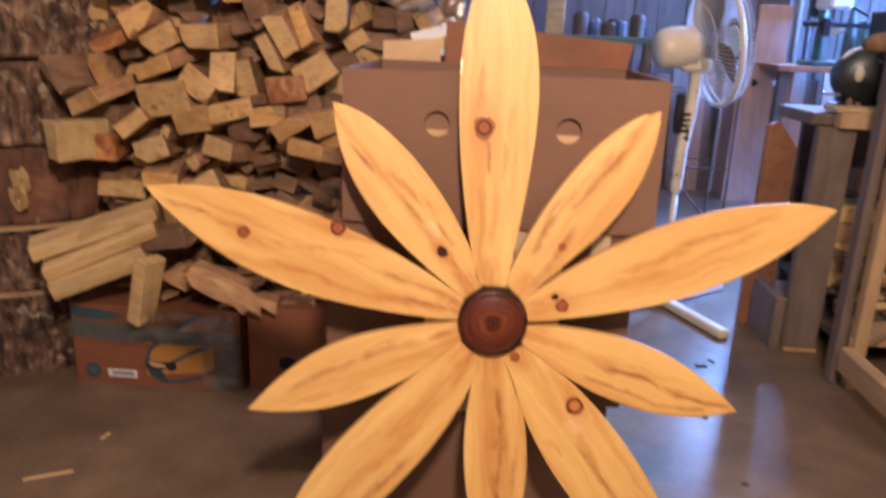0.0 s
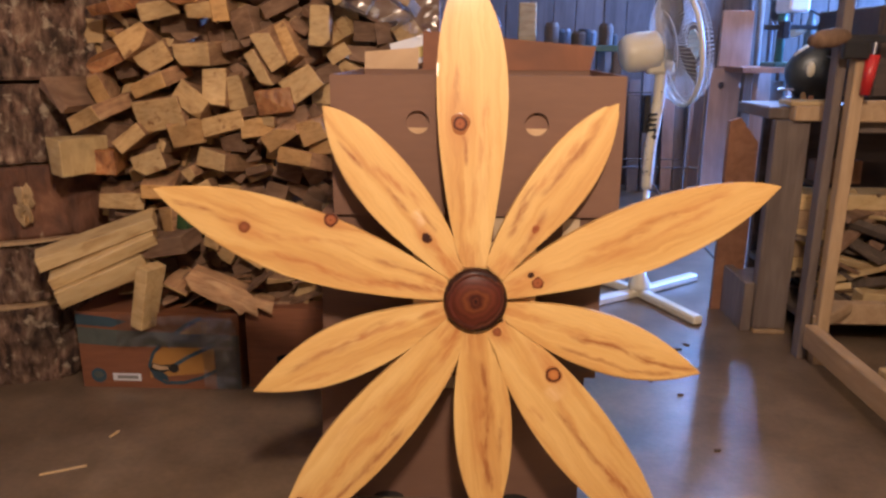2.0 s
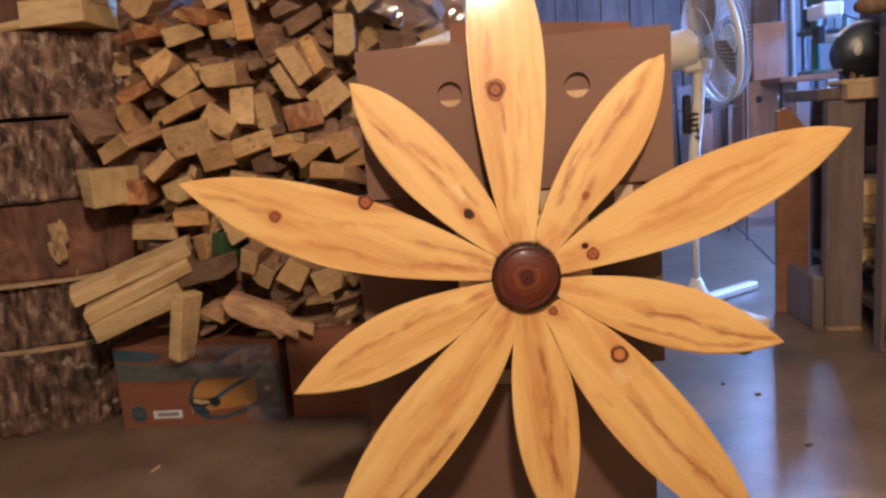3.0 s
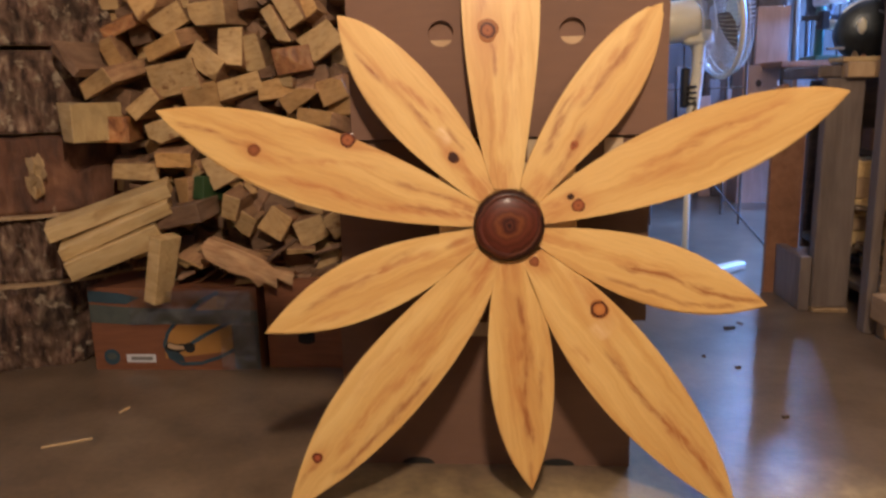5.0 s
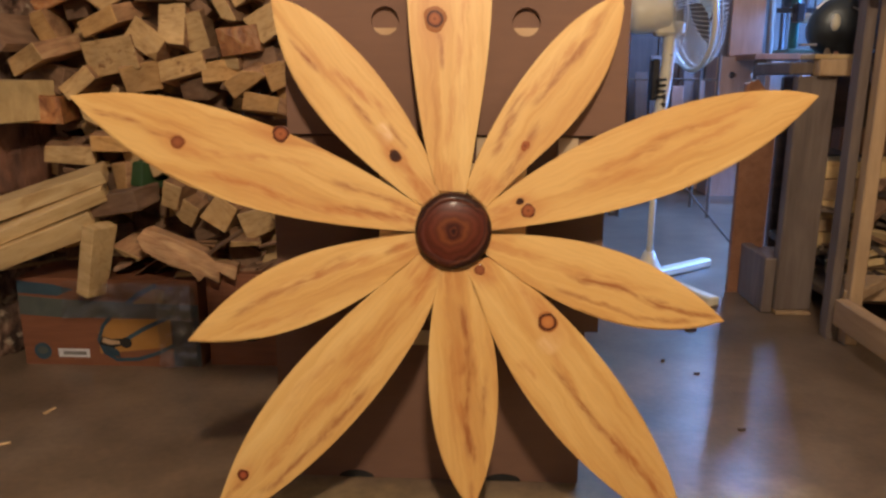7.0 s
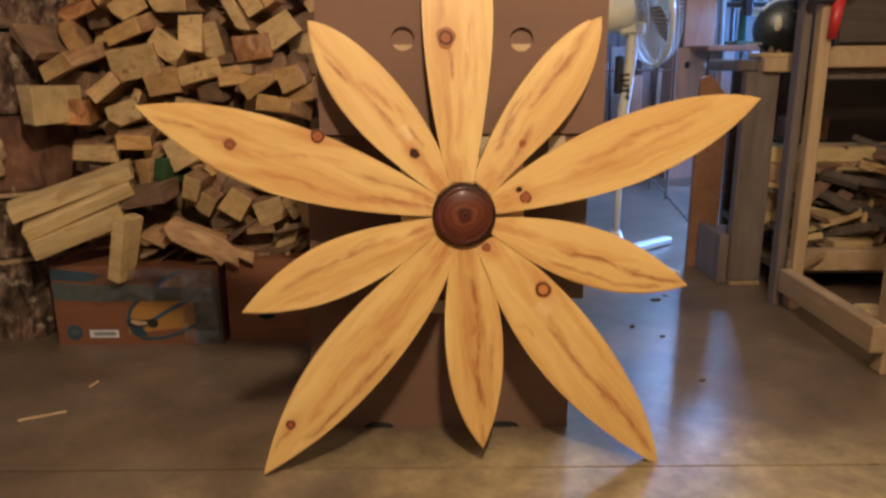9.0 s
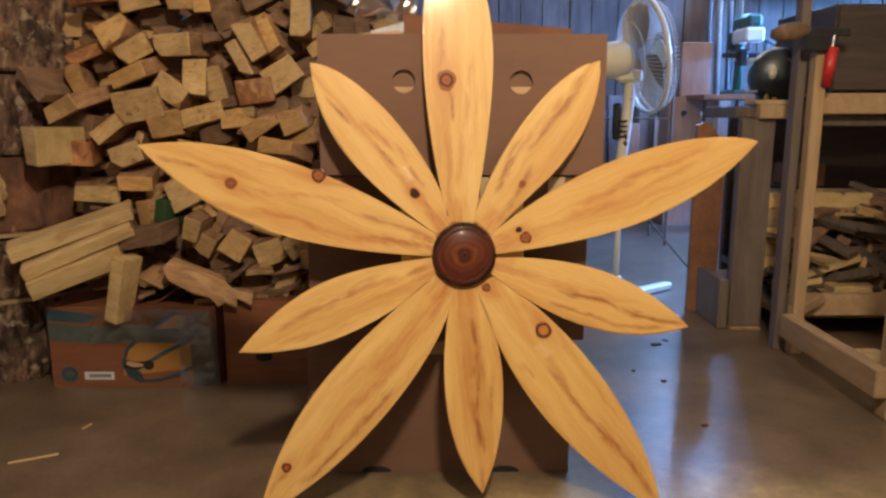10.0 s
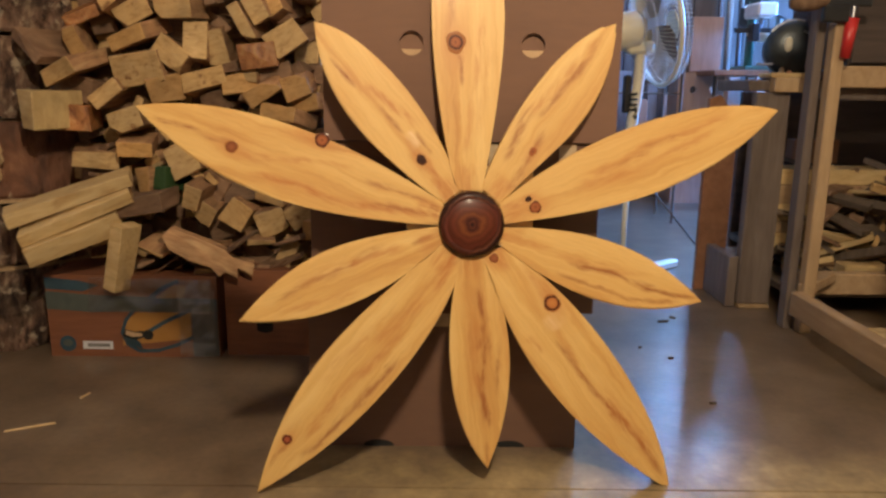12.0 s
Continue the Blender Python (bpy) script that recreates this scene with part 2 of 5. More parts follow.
SAWN = surface("sawn_pine", [(0.28, (0.38, 0.235, 0.098)), (0.45, (0.57, 0.40, 0.19)), (0.7, (0.66, 0.49, 0.26))], stretch=(3, 1.0, 9), scale=12, rough=0.75,
               bump=0.25, stain=0.3, stain_scale=9, vary=0.22,
               tones=[(0.0, (1, 0.97, 0.92)), (0.5, (0.96, 0.9, 0.82)), (0.75, (0.86, 0.77, 0.64)), (0.9, (0.9, 0.72, 0.5)), (1.0, (0.62, 0.52, 0.42))],
               spots=(30, 0.63, 0.70, (0.24, 0.12, 0.045)))
REDPINE = surface("split_red_pine", [(0.3, (0.28, 0.13, 0.06)), (0.5, (0.46, 0.27, 0.13)), (0.7, (0.60, 0.40, 0.21))], stretch=(2, 12, 3), scale=7, rough=0.75, bump=0.35, stain=0.35, stain_scale=9)
# offcut sides: mostly their shade, partly resin, put into a browner colour
SHADED_SIDES = surface("shaded_resin_side", [(0.3, (0.22, 0.11, 0.055)), (0.5, (0.37, 0.205, 0.10)), (0.7, (0.48, 0.30, 0.15))], stretch=(9, 1.5, 9), scale=7, rough=0.8, bump=0.25,
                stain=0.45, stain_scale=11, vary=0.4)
SAWN_PLAIN = surface("pale_sawn_pine", [(0.28, (0.42, 0.265, 0.105)), (0.45, (0.57, 0.40, 0.18)), (0.7, (0.66, 0.49, 0.25))], stretch=(2, 8, 9), scale=6, rough=0.7,
                     bump=0.2, stain=0.22, stain_scale=6, vary=0.15)
YELLOW = surface("yellow_pine", [(0.3, (0.40, 0.27, 0.11)), (0.7, (0.54, 0.4, 0.19))], stretch=(2, 6, 2), scale=9, rough=0.7, bump=0.2, stain=0.3, stain_scale=9)
RESIN = surface("resinous_pine", [(0.35, (0.2, 0.07, 0.025)), (0.52, (0.42, 0.18, 0.06)), (0.7, (0.52, 0.3, 0.13))], scale=22, distortion=1.5, rough=0.45, bump=0.4, stain=0.4, stain_scale=14)
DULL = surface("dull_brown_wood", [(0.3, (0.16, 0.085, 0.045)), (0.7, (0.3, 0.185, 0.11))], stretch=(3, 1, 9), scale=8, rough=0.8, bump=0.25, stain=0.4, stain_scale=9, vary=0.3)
OLDWOOD = surface("weathered_wood", [(0.3, (0.09, 0.065, 0.045)), (0.7, (0.17, 0.125, 0.09))], stretch=(9, 9, 1), scale=4, rough=0.8, bump=0.25, stain=0.3, vary=0.2)
GREYWOOD = surface("grey_board", [(0.3, (0.135, 0.10, 0.082)), (0.7, (0.21, 0.165, 0.138))], stretch=(10, 10, 1), scale=4, rough=0.75, bump=0.15, stain=0.2, vary=0.15)
LUMBER = surface("construction_lumber", [(0.3, (0.36, 0.235, 0.12)), (0.7, (0.5, 0.35, 0.2))], stretch=(9, 9, 1), scale=4, rough=0.7, bump=0.15, stain=0.25, vary=0.15)
LUMBER_Y = surface("construction_lumber_lying", [(0.3, (0.34, 0.22, 0.115)), (0.7, (0.47, 0.33, 0.19))], stretch=(9, 1, 9), scale=4, rough=0.7, bump=0.15, stain=0.25, vary=0.15)
PINKWOOD = surface("pinkish_pine_board", [(0.3, (0.42, 0.26, 0.19)), (0.7, (0.56, 0.37, 0.28))], stretch=(9, 9, 1), scale=4, rough=0.7, bump=0.15, stain=0.25, vary=0.15)
REDWOOD = surface("red_brown_board", [(0.3, (0.26, 0.115, 0.055)), (0.7, (0.38, 0.18, 0.095))], stretch=(10, 10, 1), scale=3, rough=0.6, bump=0.1, stain=0.25)
DARKWOOD = surface("dark_stained_wood", [(0.3, (0.042, 0.028, 0.024)), (0.7, (0.085, 0.06, 0.05))], stretch=(1, 9, 9), scale=4, rough=0.6, bump=0.1, stain=0.3)
BARK = surface("rough_bark", [(0.36, (0.04, 0.02, 0.014)), (0.46, (0.145, 0.08, 0.052)), (0.56, (0.23, 0.14, 0.095)), (0.68, (0.42, 0.30, 0.20))], stretch=(4.5, 2, 1.3),
               scale=13, distortion=0.25, rough=0.9, bump=0.8, stain=0.7, stain_scale=10, vary=0.15, spots=(30, 0.58, 0.68, (0.38, 0.30, 0.21)))
BARK_RED = surface("stripped_bark", [(0.3, (0.075, 0.033, 0.019)), (0.55, (0.175, 0.075, 0.04)), (0.75, (0.28, 0.14, 0.075))], stretch=(3, 2, 1),
                   scale=6, distortion=1.2, rough=0.75, bump=0.5, stain=0.5, stain_scale=6, spots=(9, 0.66, 0.72, (0.45, 0.36, 0.24)))
CONCRETE = surface("sealed_concrete", [(0.3, (0.128, 0.089, 0.057)), (0.5, (0.148, 0.104, 0.067)), (0.7, (0.17, 0.124, 0.082))], scale=5.0, distortion=0.0, rough=0.28, bump=0.0,
                   stain=0.0, stain_scale=1.7, vary=0.0, gloss_vary=0.0)


def ochre_patch(mat):
    """Pale ochre patch mixed into the slab's colour in front of the boxes, with ragged edges."""
    nt = mat.node_tree
    p = nt.nodes["Principled BSDF"]
    was = p.inputs["Base Color"].links[0].from_socket
    tc = nt.nodes.new("ShaderNodeTexCoord")
    sep = nt.nodes.new("ShaderNodeSeparateXYZ")
    nt.links.new(tc.outputs["Object"], sep.inputs[0])
    ragged = math_node(nt, "SUBTRACT", noise_node(nt, tc.outputs["Object"], 3.0, 5, 0.3).outputs["Fac"], 0.5)
    front = math_node(nt, "MULTIPLY_ADD", ragged, 0.35, math_node(nt, "SUBTRACT", 1.44, sep.outputs[1]))
    front = math_node(nt, "MINIMUM", math_node(nt, "MAXIMUM", math_node(nt, "MULTIPLY", front, 8.0), 0.0), 1.0)
    side = math_node(nt, "MULTIPLY_ADD", ragged, 1.6, math_node(nt, "ADD", sep.outputs[0], 0.38))
    side = math_node(nt, "MINIMUM", math_node(nt, "MAXIMUM", math_node(nt, "MULTIPLY", side, 2.2), 0.0), 1.0)
    fine = math_node(nt, "MULTIPLY_ADD", noise_node(nt, tc.outputs["Object"], 22.0, 5).outputs["Fac"], 0.9, 0.1)
    fac = math_node(nt, "MULTIPLY", math_node(nt, "MULTIPLY", front, side), fine)
    broad = noise_node(nt, tc.outputs["Object"], 2.2, 2, 0.0, 0.5).outputs["Fac"]
    small = noise_node(nt, tc.outputs["Object"], 11.0, 3, 0.0, 0.5).outputs["Fac"]
    grain = noise_node(nt, tc.outputs["Object"], 70.0, 2, 0.0, 0.5).outputs["Fac"]
    grey = math_node(nt, "MULTIPLY_ADD", broad, 1.1, math_node(nt, "MULTIPLY_ADD", small, 1.0, math_node(nt, "MULTIPLY_ADD", grain, 0.5, -0.3)))
    tone = nt.nodes.new("ShaderNodeHueSaturation")
    nt.links.new(grey, tone.inputs["Value"])
    nt.links.new(mix_colour(nt, fac, was, (0.44, 0.33, 0.165)), tone.inputs["Color"])
    nt.links.new(tone.outputs[0], p.inputs["Base Color"])


ochre_patch(CONCRETE)
WALLP = surface("dim_wall_plank", [(0.3, (0.10, 0.075, 0.058)), (0.7, (0.19, 0.145, 0.115))], stretch=(8, 8, 0.8), scale=3, rough=0.85, bump=0.2, stain=0.3, vary=0.25)
PANEL = surface("brown_wall_panel", [(0.3, (0.13, 0.06, 0.03)), (0.7, (0.21, 0.105, 0.055))], stretch=(9, 9, 0.6), scale=3, rough=0.7, bump=0.1, stain=0.25)
PLASTER = surface("stained_plaster", [(0.3, (0.56, 0.51, 0.45)), (0.7, (0.68, 0.63, 0.56))], scale=4, rough=0.85, bump=0.1)
IVORY = surface("ivory_plastic", [(0.3, (0.70, 0.64, 0.48)), (0.7, (0.77, 0.71, 0.55))], scale=14, rough=0.35, bump=0.02, stain=0.12, vary=0.0)
CHIPPED = surface("chipped_ivory_paint", [(0.3, (0.70, 0.64, 0.48)), (0.7, (0.77, 0.71, 0.55))], scale=14, rough=0.45, bump=0.08, stain=0.2, vary=0.0,
                  spots=(38, 0.60, 0.63, (0.02, 0.018, 0.016)))
WIRE = surface("cream_wire", [(0.3, (0.5, 0.46, 0.37)), (0.7, (0.6, 0.55, 0.45))], scale=20, rough=0.6, bump=0, stain=0.1, vary=0.0)
BLACK = surface("black_plastic", [(0.3, (0.012, 0.012, 0.014)), (0.7, (0.025, 0.025, 0.028))], scale=20, rough=0.4, bump=0.03, stain=0.2)
STEEL = surface("worn_steel", [(0.3, (0.32, 0.32, 0.34)), (0.7, (0.5, 0.5, 0.52))], scale=16, rough=0.32, metal=1.0, bump=0.05, stain=0.3)
CAST = surface("dark_cast_iron", [(0.3, (0.028, 0.036, 0.042)), (0.7, (0.06, 0.072, 0.082))], scale=18, rough=0.34, metal=0.3, bump=0.05, stain=0.3)
REDP = surface("red_plastic", [(0.3, (0.5, 0.02, 0.02)), (0.7, (0.62, 0.04, 0.035))], scale=14, rough=0.35, bump=0.02, stain=0.15)
GREENP = surface("green_machine_paint", [(0.3, (0.05, 0.13, 0.11)), (0.7, (0.085, 0.19, 0.16))], scale=10, rough=0.45, bump=0.05, stain=0.3)
GREEN = surface("green_painted_wood", [(0.3, (0.02, 0.05, 0.015)), (0.7, (0.035, 0.085, 0.025))], scale=14, rough=0.6, bump=0.2, stain=0.3)
WHITE = surface("white_paper", [(0.3, (0.72, 0.72, 0.74)), (0.7, (0.8, 0.8, 0.82))], scale=10, rough=0.6, bump=0.05, stain=0.1)
YELLOWP = surface("yellow_print", [(0.3, (0.7, 0.5, 0.1)), (0.7, (0.78, 0.6, 0.18))], scale=10, rough=0.6, bump=0, stain=0.1)
BLUEP = surface("blue_print", [(0.3, (0.028, 0.06, 0.085)), (0.7, (0.05, 0.095, 0.125))], scale=16, rough=0.6, bump=0, stain=0.25)
TEALP = surface("teal_print", [(0.3, (0.06, 0.075, 0.068)), (0.7, (0.10, 0.115, 0.10))], scale=16, rough=0.6, bump=0, stain=0.25)
GREYTEAL = surface("grey_teal_print", [(0.3, (0.05, 0.055, 0.055)), (0.7, (0.10, 0.105, 0.10))], stretch=(5, 1, 1), scale=9, rough=0.4, bump=0.1, stain=0.35)
ORANGEP = surface("ochre_print", [(0.3, (0.34, 0.16, 0.03)), (0.7, (0.42, 0.21, 0.05))], scale=10, rough=0.6, bump=0, stain=0.25)
GREYP = surface("grey_ink", [(0.3, (0.16, 0.15, 0.14)), (0.7, (0.22, 0.21, 0.2))], scale=30, rough=0.6, bump=0, stain=0.1)
INK = surface("black_shadow_ink", [(0.3, (0.01, 0.01, 0.01)), (0.7, (0.02, 0.018, 0.016))], scale=30, rough=0.9, bump=0, stain=0.1)
STRAW = surface("dry_wood_splinter", [(0.3, (0.5, 0.34, 0.16)), (0.7, (0.64, 0.46, 0.25))], scale=30, rough=0.8, bump=0.1, stain=0.2)


def clear_film(name):
    m, nt, p = nodes_of(name)
    tr = nt.nodes.new("ShaderNodeBsdfTransparent")
    tr.inputs[0].default_value = (0.86, 0.86, 0.84, 1)
    gl = nt.nodes.new("ShaderNodeBsdfGlossy")
    gl.inputs["Roughness"].default_value = 0.16
    mix = nt.nodes.new("ShaderNodeMixShader")
    mix.inputs[0].default_value = 0.16
    nt.links.new(tr.outputs[0], mix.inputs[1])
    nt.links.new(gl.outputs[0], mix.inputs[2])
    nt.links.new(mix.outputs[0], nt.nodes["Material Output"].inputs["Surface"])
    return m


FILM = clear_film("clear_plastic_film")
SKY = glow("daylight_beyond_window", (0.55, 0.78, 1.0), 10.0)


# ---- mesh helpers ----
def mesh_of(name, bm, material, smooth=False):
    me = bpy.data.meshes.new(name)
    bmesh.ops.recalc_face_normals(bm, faces=bm.faces)
    if smooth:
        for f in bm.faces:
            f.smooth = True
    bm.to_mesh(me)
    bm.free()
    for mt in (material if isinstance(material, (list, tuple)) else [material]):
        me.materials.append(mt)
    return me


def part(name, bm, material, parent=None, label="", m=None, smooth=False):
    ob = new(name, mesh_of(name, bm, material, smooth))
    if m is not None:
        ob.matrix_basis = m
    if parent is not None:
        ob.parent = parent
    if label:
        tagged(ob, label)
    return ob


def thing(name, label, category, m=None, group="", kind=""):
    ob = new(name)
    ob.empty_display_size = 0.05
    if m is not None:
        ob.matrix_basis = m
    return tagged(ob, label, category, group, kind)


def box(x0, x1, y0, y1, z0, z1, bevel=0.003, jit=0.0, rng=None, bm=None):
    bm2 = bmesh.new()
    bmesh.ops.create_cube(bm2, size=1.0)
    for v in bm2.verts:
        v.co = Vector(((x0 + x1) / 2 + v.co.x * (x1 - x0), (y0 + y1) / 2 + v.co.y * (y1 - y0), (z0 + z1) / 2 + v.co.z * (z1 - z0)))
        if jit:
            v.co += Vector((rng.uniform(-jit, jit), rng.uniform(-jit, jit), rng.uniform(-jit, jit)))
    if bevel:
        bmesh.ops.bevel(bm2, geom=bm2.edges[:], offset=bevel, segments=1, affect="EDGES")
    if bm is None:
        return bm2
    me = bpy.data.meshes.new("tmp")
    bm2.to_mesh(me)
    bm2.free()
    bm.from_mesh(me)
    bpy.data.meshes.remove(me)
    return bm


def rod(a, b, r0, r1=None, seg=14):
    a, b = Vector(a), Vector(b)
    bm = bmesh.new()
    bmesh.ops.create_cone(bm, cap_ends=True, segments=seg, radius1=r0, radius2=r0 if r1 is None else r1, depth=(b - a).length)
    bm.transform(Matrix.Translation((a + b) / 2) @ (b - a).to_track_quat("Z", "Y").to_matrix().to_4x4())
    return bm


def lathe(profile, seg=28):
    """A body turned round the local z axis from (radius, height) pairs."""
    bm = bmesh.new()
    loops = []
    for r, h in profile:
        loops.append([bm.verts.new((r * math.cos(2 * math.pi * k / seg), r * math.sin(2 * math.pi * k / seg), h)) for k in range(seg)])
    for a, b in zip(loops, loops[1:]):
        for k in range(seg):
            bm.faces.new((a[k], a[(k + 1) % seg], b[(k + 1) % seg], b[k]))
    bm.faces.new(loops[0])
    bm.faces.new(loops[-1])
    return bm


def tube(points, r, seg=6, closed=False):
    bm = bmesh.new()
    pts = [Vector(p) for p in points]
    n = len(pts)
    loops = []
    for i, p in enumerate(pts):
        d = (pts[(i + 1) % n] - pts[i - 1]) if closed else (pts[min(i + 1, n - 1)] - pts[max(i - 1, 0)])
        q = d.to_track_quat("Z", "Y")
        loops.append([bm.verts.new(p + q @ Vector((r * math.cos(2 * math.pi * k / seg), r * math.sin(2 * math.pi * k / seg), 0))) for k in range(seg)])
    for i in range(n if closed else n - 1):
        a, b = loops[i], loops[(i + 1) % n]
        for k in range(seg):
            bm.faces.new((a[k], a[(k + 1) % seg], b[(k + 1) % seg], b[k]))
    return bm


def slab(outline, depth, bevel=0.0):
    """A flat plate in the local xy plane from z = -depth to 0, with an eased front edge."""
    bm = bmesh.new()
    f = bm.faces.new([bm.verts.new((x, y, 0)) for x, y in outline])
    ext = bmesh.ops.extrude_face_region(bm, geom=[f])
    for v in ext["geom"]:
        if isinstance(v, bmesh.types.BMVert):
            v.co.z -= depth
    if bevel:
        es = [e for e in bm.edges if all(abs(v.co.z) < 1e-6 for v in e.verts)]
        bmesh.ops.bevel(bm, geom=es, offset=bevel, segments=2, affect="EDGES")
    return bm


# ---- structure ----
tagged(part("floor", box(-3.0, 4.0, -3.0, 1.262, -0.1, 0, 0), CONCRETE), "worn sealed grey-brown concrete floor slab", "floor", kind="structure")
tagged(part("floor", box(-3.0, 4.0, 1.266, 5.2, -0.1, 0, 0), CONCRETE), "worn sealed grey-brown concrete floor slab", "floor", kind="structure")
tagged(part("floor_joint", box(-3.0, 4.0, 1.2625, 1.2655, -0.1, -0.003, 0), DARKWOOD), "dark dirt-filled joint between concrete slabs", "floor joint", kind="structure")
tagged(part("ceiling", box(-3.0, 4.0, -3.0, 5.2, 3.6, 3.7, 0), PLASTER), "pale dusty workshop ceiling", "ceiling", kind="structure")
tagged(part("wall_south", box(-3.0, 4.0, -3.1, -3.0, 0, 3.6, 0), PLASTER), "plain stained workshop wall", "wall", kind="structure")
tagged(part("wall_west", box(-3.1, -3.0, -3.1, 5.2, 0, 3.6, 0), PLASTER), "plain pale dusty workshop wall", "wall", kind="structure")
# opening left for the added side window
we = tagged(part("wall_east", box(4.0, 4.1, -3.1, 3.6, 0, 3.6, 0), PLASTER), "plain pale dusty workshop wall with an added window", "wall", kind="structure")
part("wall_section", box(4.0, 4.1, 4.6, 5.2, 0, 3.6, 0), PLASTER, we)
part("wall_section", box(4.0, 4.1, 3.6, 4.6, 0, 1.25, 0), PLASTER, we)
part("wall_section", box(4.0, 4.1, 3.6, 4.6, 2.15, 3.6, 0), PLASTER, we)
# added window, out of view: only a source for the blue fill
added_win = thing("added_window_2", "unseen side window added to light the back in blue", "window", kind="structure")
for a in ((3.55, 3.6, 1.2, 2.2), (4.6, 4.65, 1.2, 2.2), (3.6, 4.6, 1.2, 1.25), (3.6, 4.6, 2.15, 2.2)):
    part("window_frame", box(3.97, 4.02, a[0], a[1], a[2], a[3], 0.003), OLDWOOD, added_win)
tagged(part("backdrop", box(4.4, 4.42, 2.8, 5.4, 0.6, 2.9, 0), SKY), "bright bluish glow panel beyond the added side window", "sky", kind="structure")
# added out of view, keeps the side fill off the right floor
tagged(part("wall_partition", box(1.8, 4.0, 2.82, 2.88, 0, 3.6, 0), PANEL), "unseen brown partition added to block daylight from the right", "wall", kind="structure")
tagged(part("wall_partition", box(-3.0, -0.12, 2.56, 2.62, 0, 3.6, 0), PANEL), "brown wood-panelled partition behind the scrap pile", "wall", kind="structure")
WX0, WX1, WZ0, WZ1 = 1.66, 2.62, 1.52, 2.02
HX0, HX1, HZ0, HZ1 = 0.78, 1.5, 2.1, 2.7
wn = tagged(part("wall_north", box(-3.0, HX0, 5.1, 5.2, 0, 3.6, 0), OLDWOOD), "dim wall of upright boards with a bright window", "wall", kind="structure")
part("wall_section", box(WX1, 4.0, 5.1, 5.2, 0, 3.6, 0), OLDWOOD, wn)
part("wall_section", box(HX0, HX1, 5.1, 5.2, 0, HZ0, 0), OLDWOOD, wn)
part("wall_section", box(HX0, HX1, 5.1, 5.2, HZ1, 3.6, 0), OLDWOOD, wn)
part("wall_section", box(HX1, WX0, 5.1, 5.2, 0, 3.6, 0), OLDWOOD, wn)
part("wall_section", box(WX0, WX1, 5.1, 5.2, 0, WZ0, 0), OLDWOOD, wn)
part("wall_section", box(WX0, WX1, 5.1, 5.2, WZ1, 3.6, 0), OLDWOOD, wn)
rng = random.Random(4)
x = -0.6
while x < 3.9:
    w = rng.uniform(0.13, 0.19)
    if x + w > HX0 and x < HX1:
        spans = [(0, HZ0 - 0.04), (HZ1 + 0.04, 3.59)]
    elif x + w < WX0 or x > WX1:
        spans = [(0, 3.59)]
    else:
        spans = [(0, WZ0 - 0.04), (WZ1 + 0.04, 3.59)]
    for a, b in spans:
        part("plank", box(x, x + w - 0.006, 5.076 + rng.uniform(0, 0.008), 5.098, a, b, 0.002), WALLP, wn)
    x += w
win = thing("window_1", "bright daylit window with a dark wooden frame", "window", kind="structure")
for a in ((WX0 - 0.05, WX0, WZ0 - 0.05, WZ1 + 0.05), (WX1, WX1 + 0.05, WZ0 - 0.05, WZ1 + 0.05), (WX0, WX1, WZ0 - 0.05, WZ0), (WX0, WX1, WZ1, WZ1 + 0.05)):
    part("window_frame", box(a[0], a[1], 5.06, 5.12, a[2], a[3], 0.003), OLDWOOD, win)
high_win = thing("window_3", "high daylit window with a dark wooden frame", "window", kind="structure")
for a in ((HX0 - 0.05, HX0, HZ0 - 0.05, HZ1 + 0.05), (HX1, HX1 + 0.05, HZ0 - 0.05, HZ1 + 0.05), (HX0, HX1, HZ0 - 0.05, HZ0), (HX0, HX1, HZ1, HZ1 + 0.05)):
    part("window_frame", box(a[0], a[1], 5.06, 5.12, a[2], a[3], 0.003), OLDWOOD, high_win)
tagged(part("backdrop", box(WX0 - 1.9, WX1 + 1.2, 5.6, 5.62, 0.8, 3.2, 0), SKY), "bright bluish daylight beyond the window", "sky", kind="structure")


# ---- the wooden flower, leaning on the boxes ----
FX, FZ = Vector((0.99768, 0.06804, 0.0)), Vector((-0.01127, 0.16521, 0.98619))
FN = FX.cross(FZ)
FLOWER = Matrix(((FX.x, FZ.x, FN.x, 0.0), (FX.y, FZ.y, FN.y, 1.3316), (FX.z, FZ.z, FN.z, 0.456), (0, 0, 0, 1)))
flower = thing("wooden_flower", "large varnished pine daisy with ten petals leaning on cardboard boxes", "wooden flower", FLOWER)


def curve_side(b0, c, ln, n=26):
    p0, p1, p2, p3 = Vector(b0), Vector(c[:2]), Vector(c[2:]), Vector((ln, 0))
    return [(1 - t) ** 3 * p0 + 3 * t * (1 - t) ** 2 * p1 + 3 * t * t * (1 - t) * p2 + t ** 3 * p3 for t in (k / n for k in range(n + 1))]


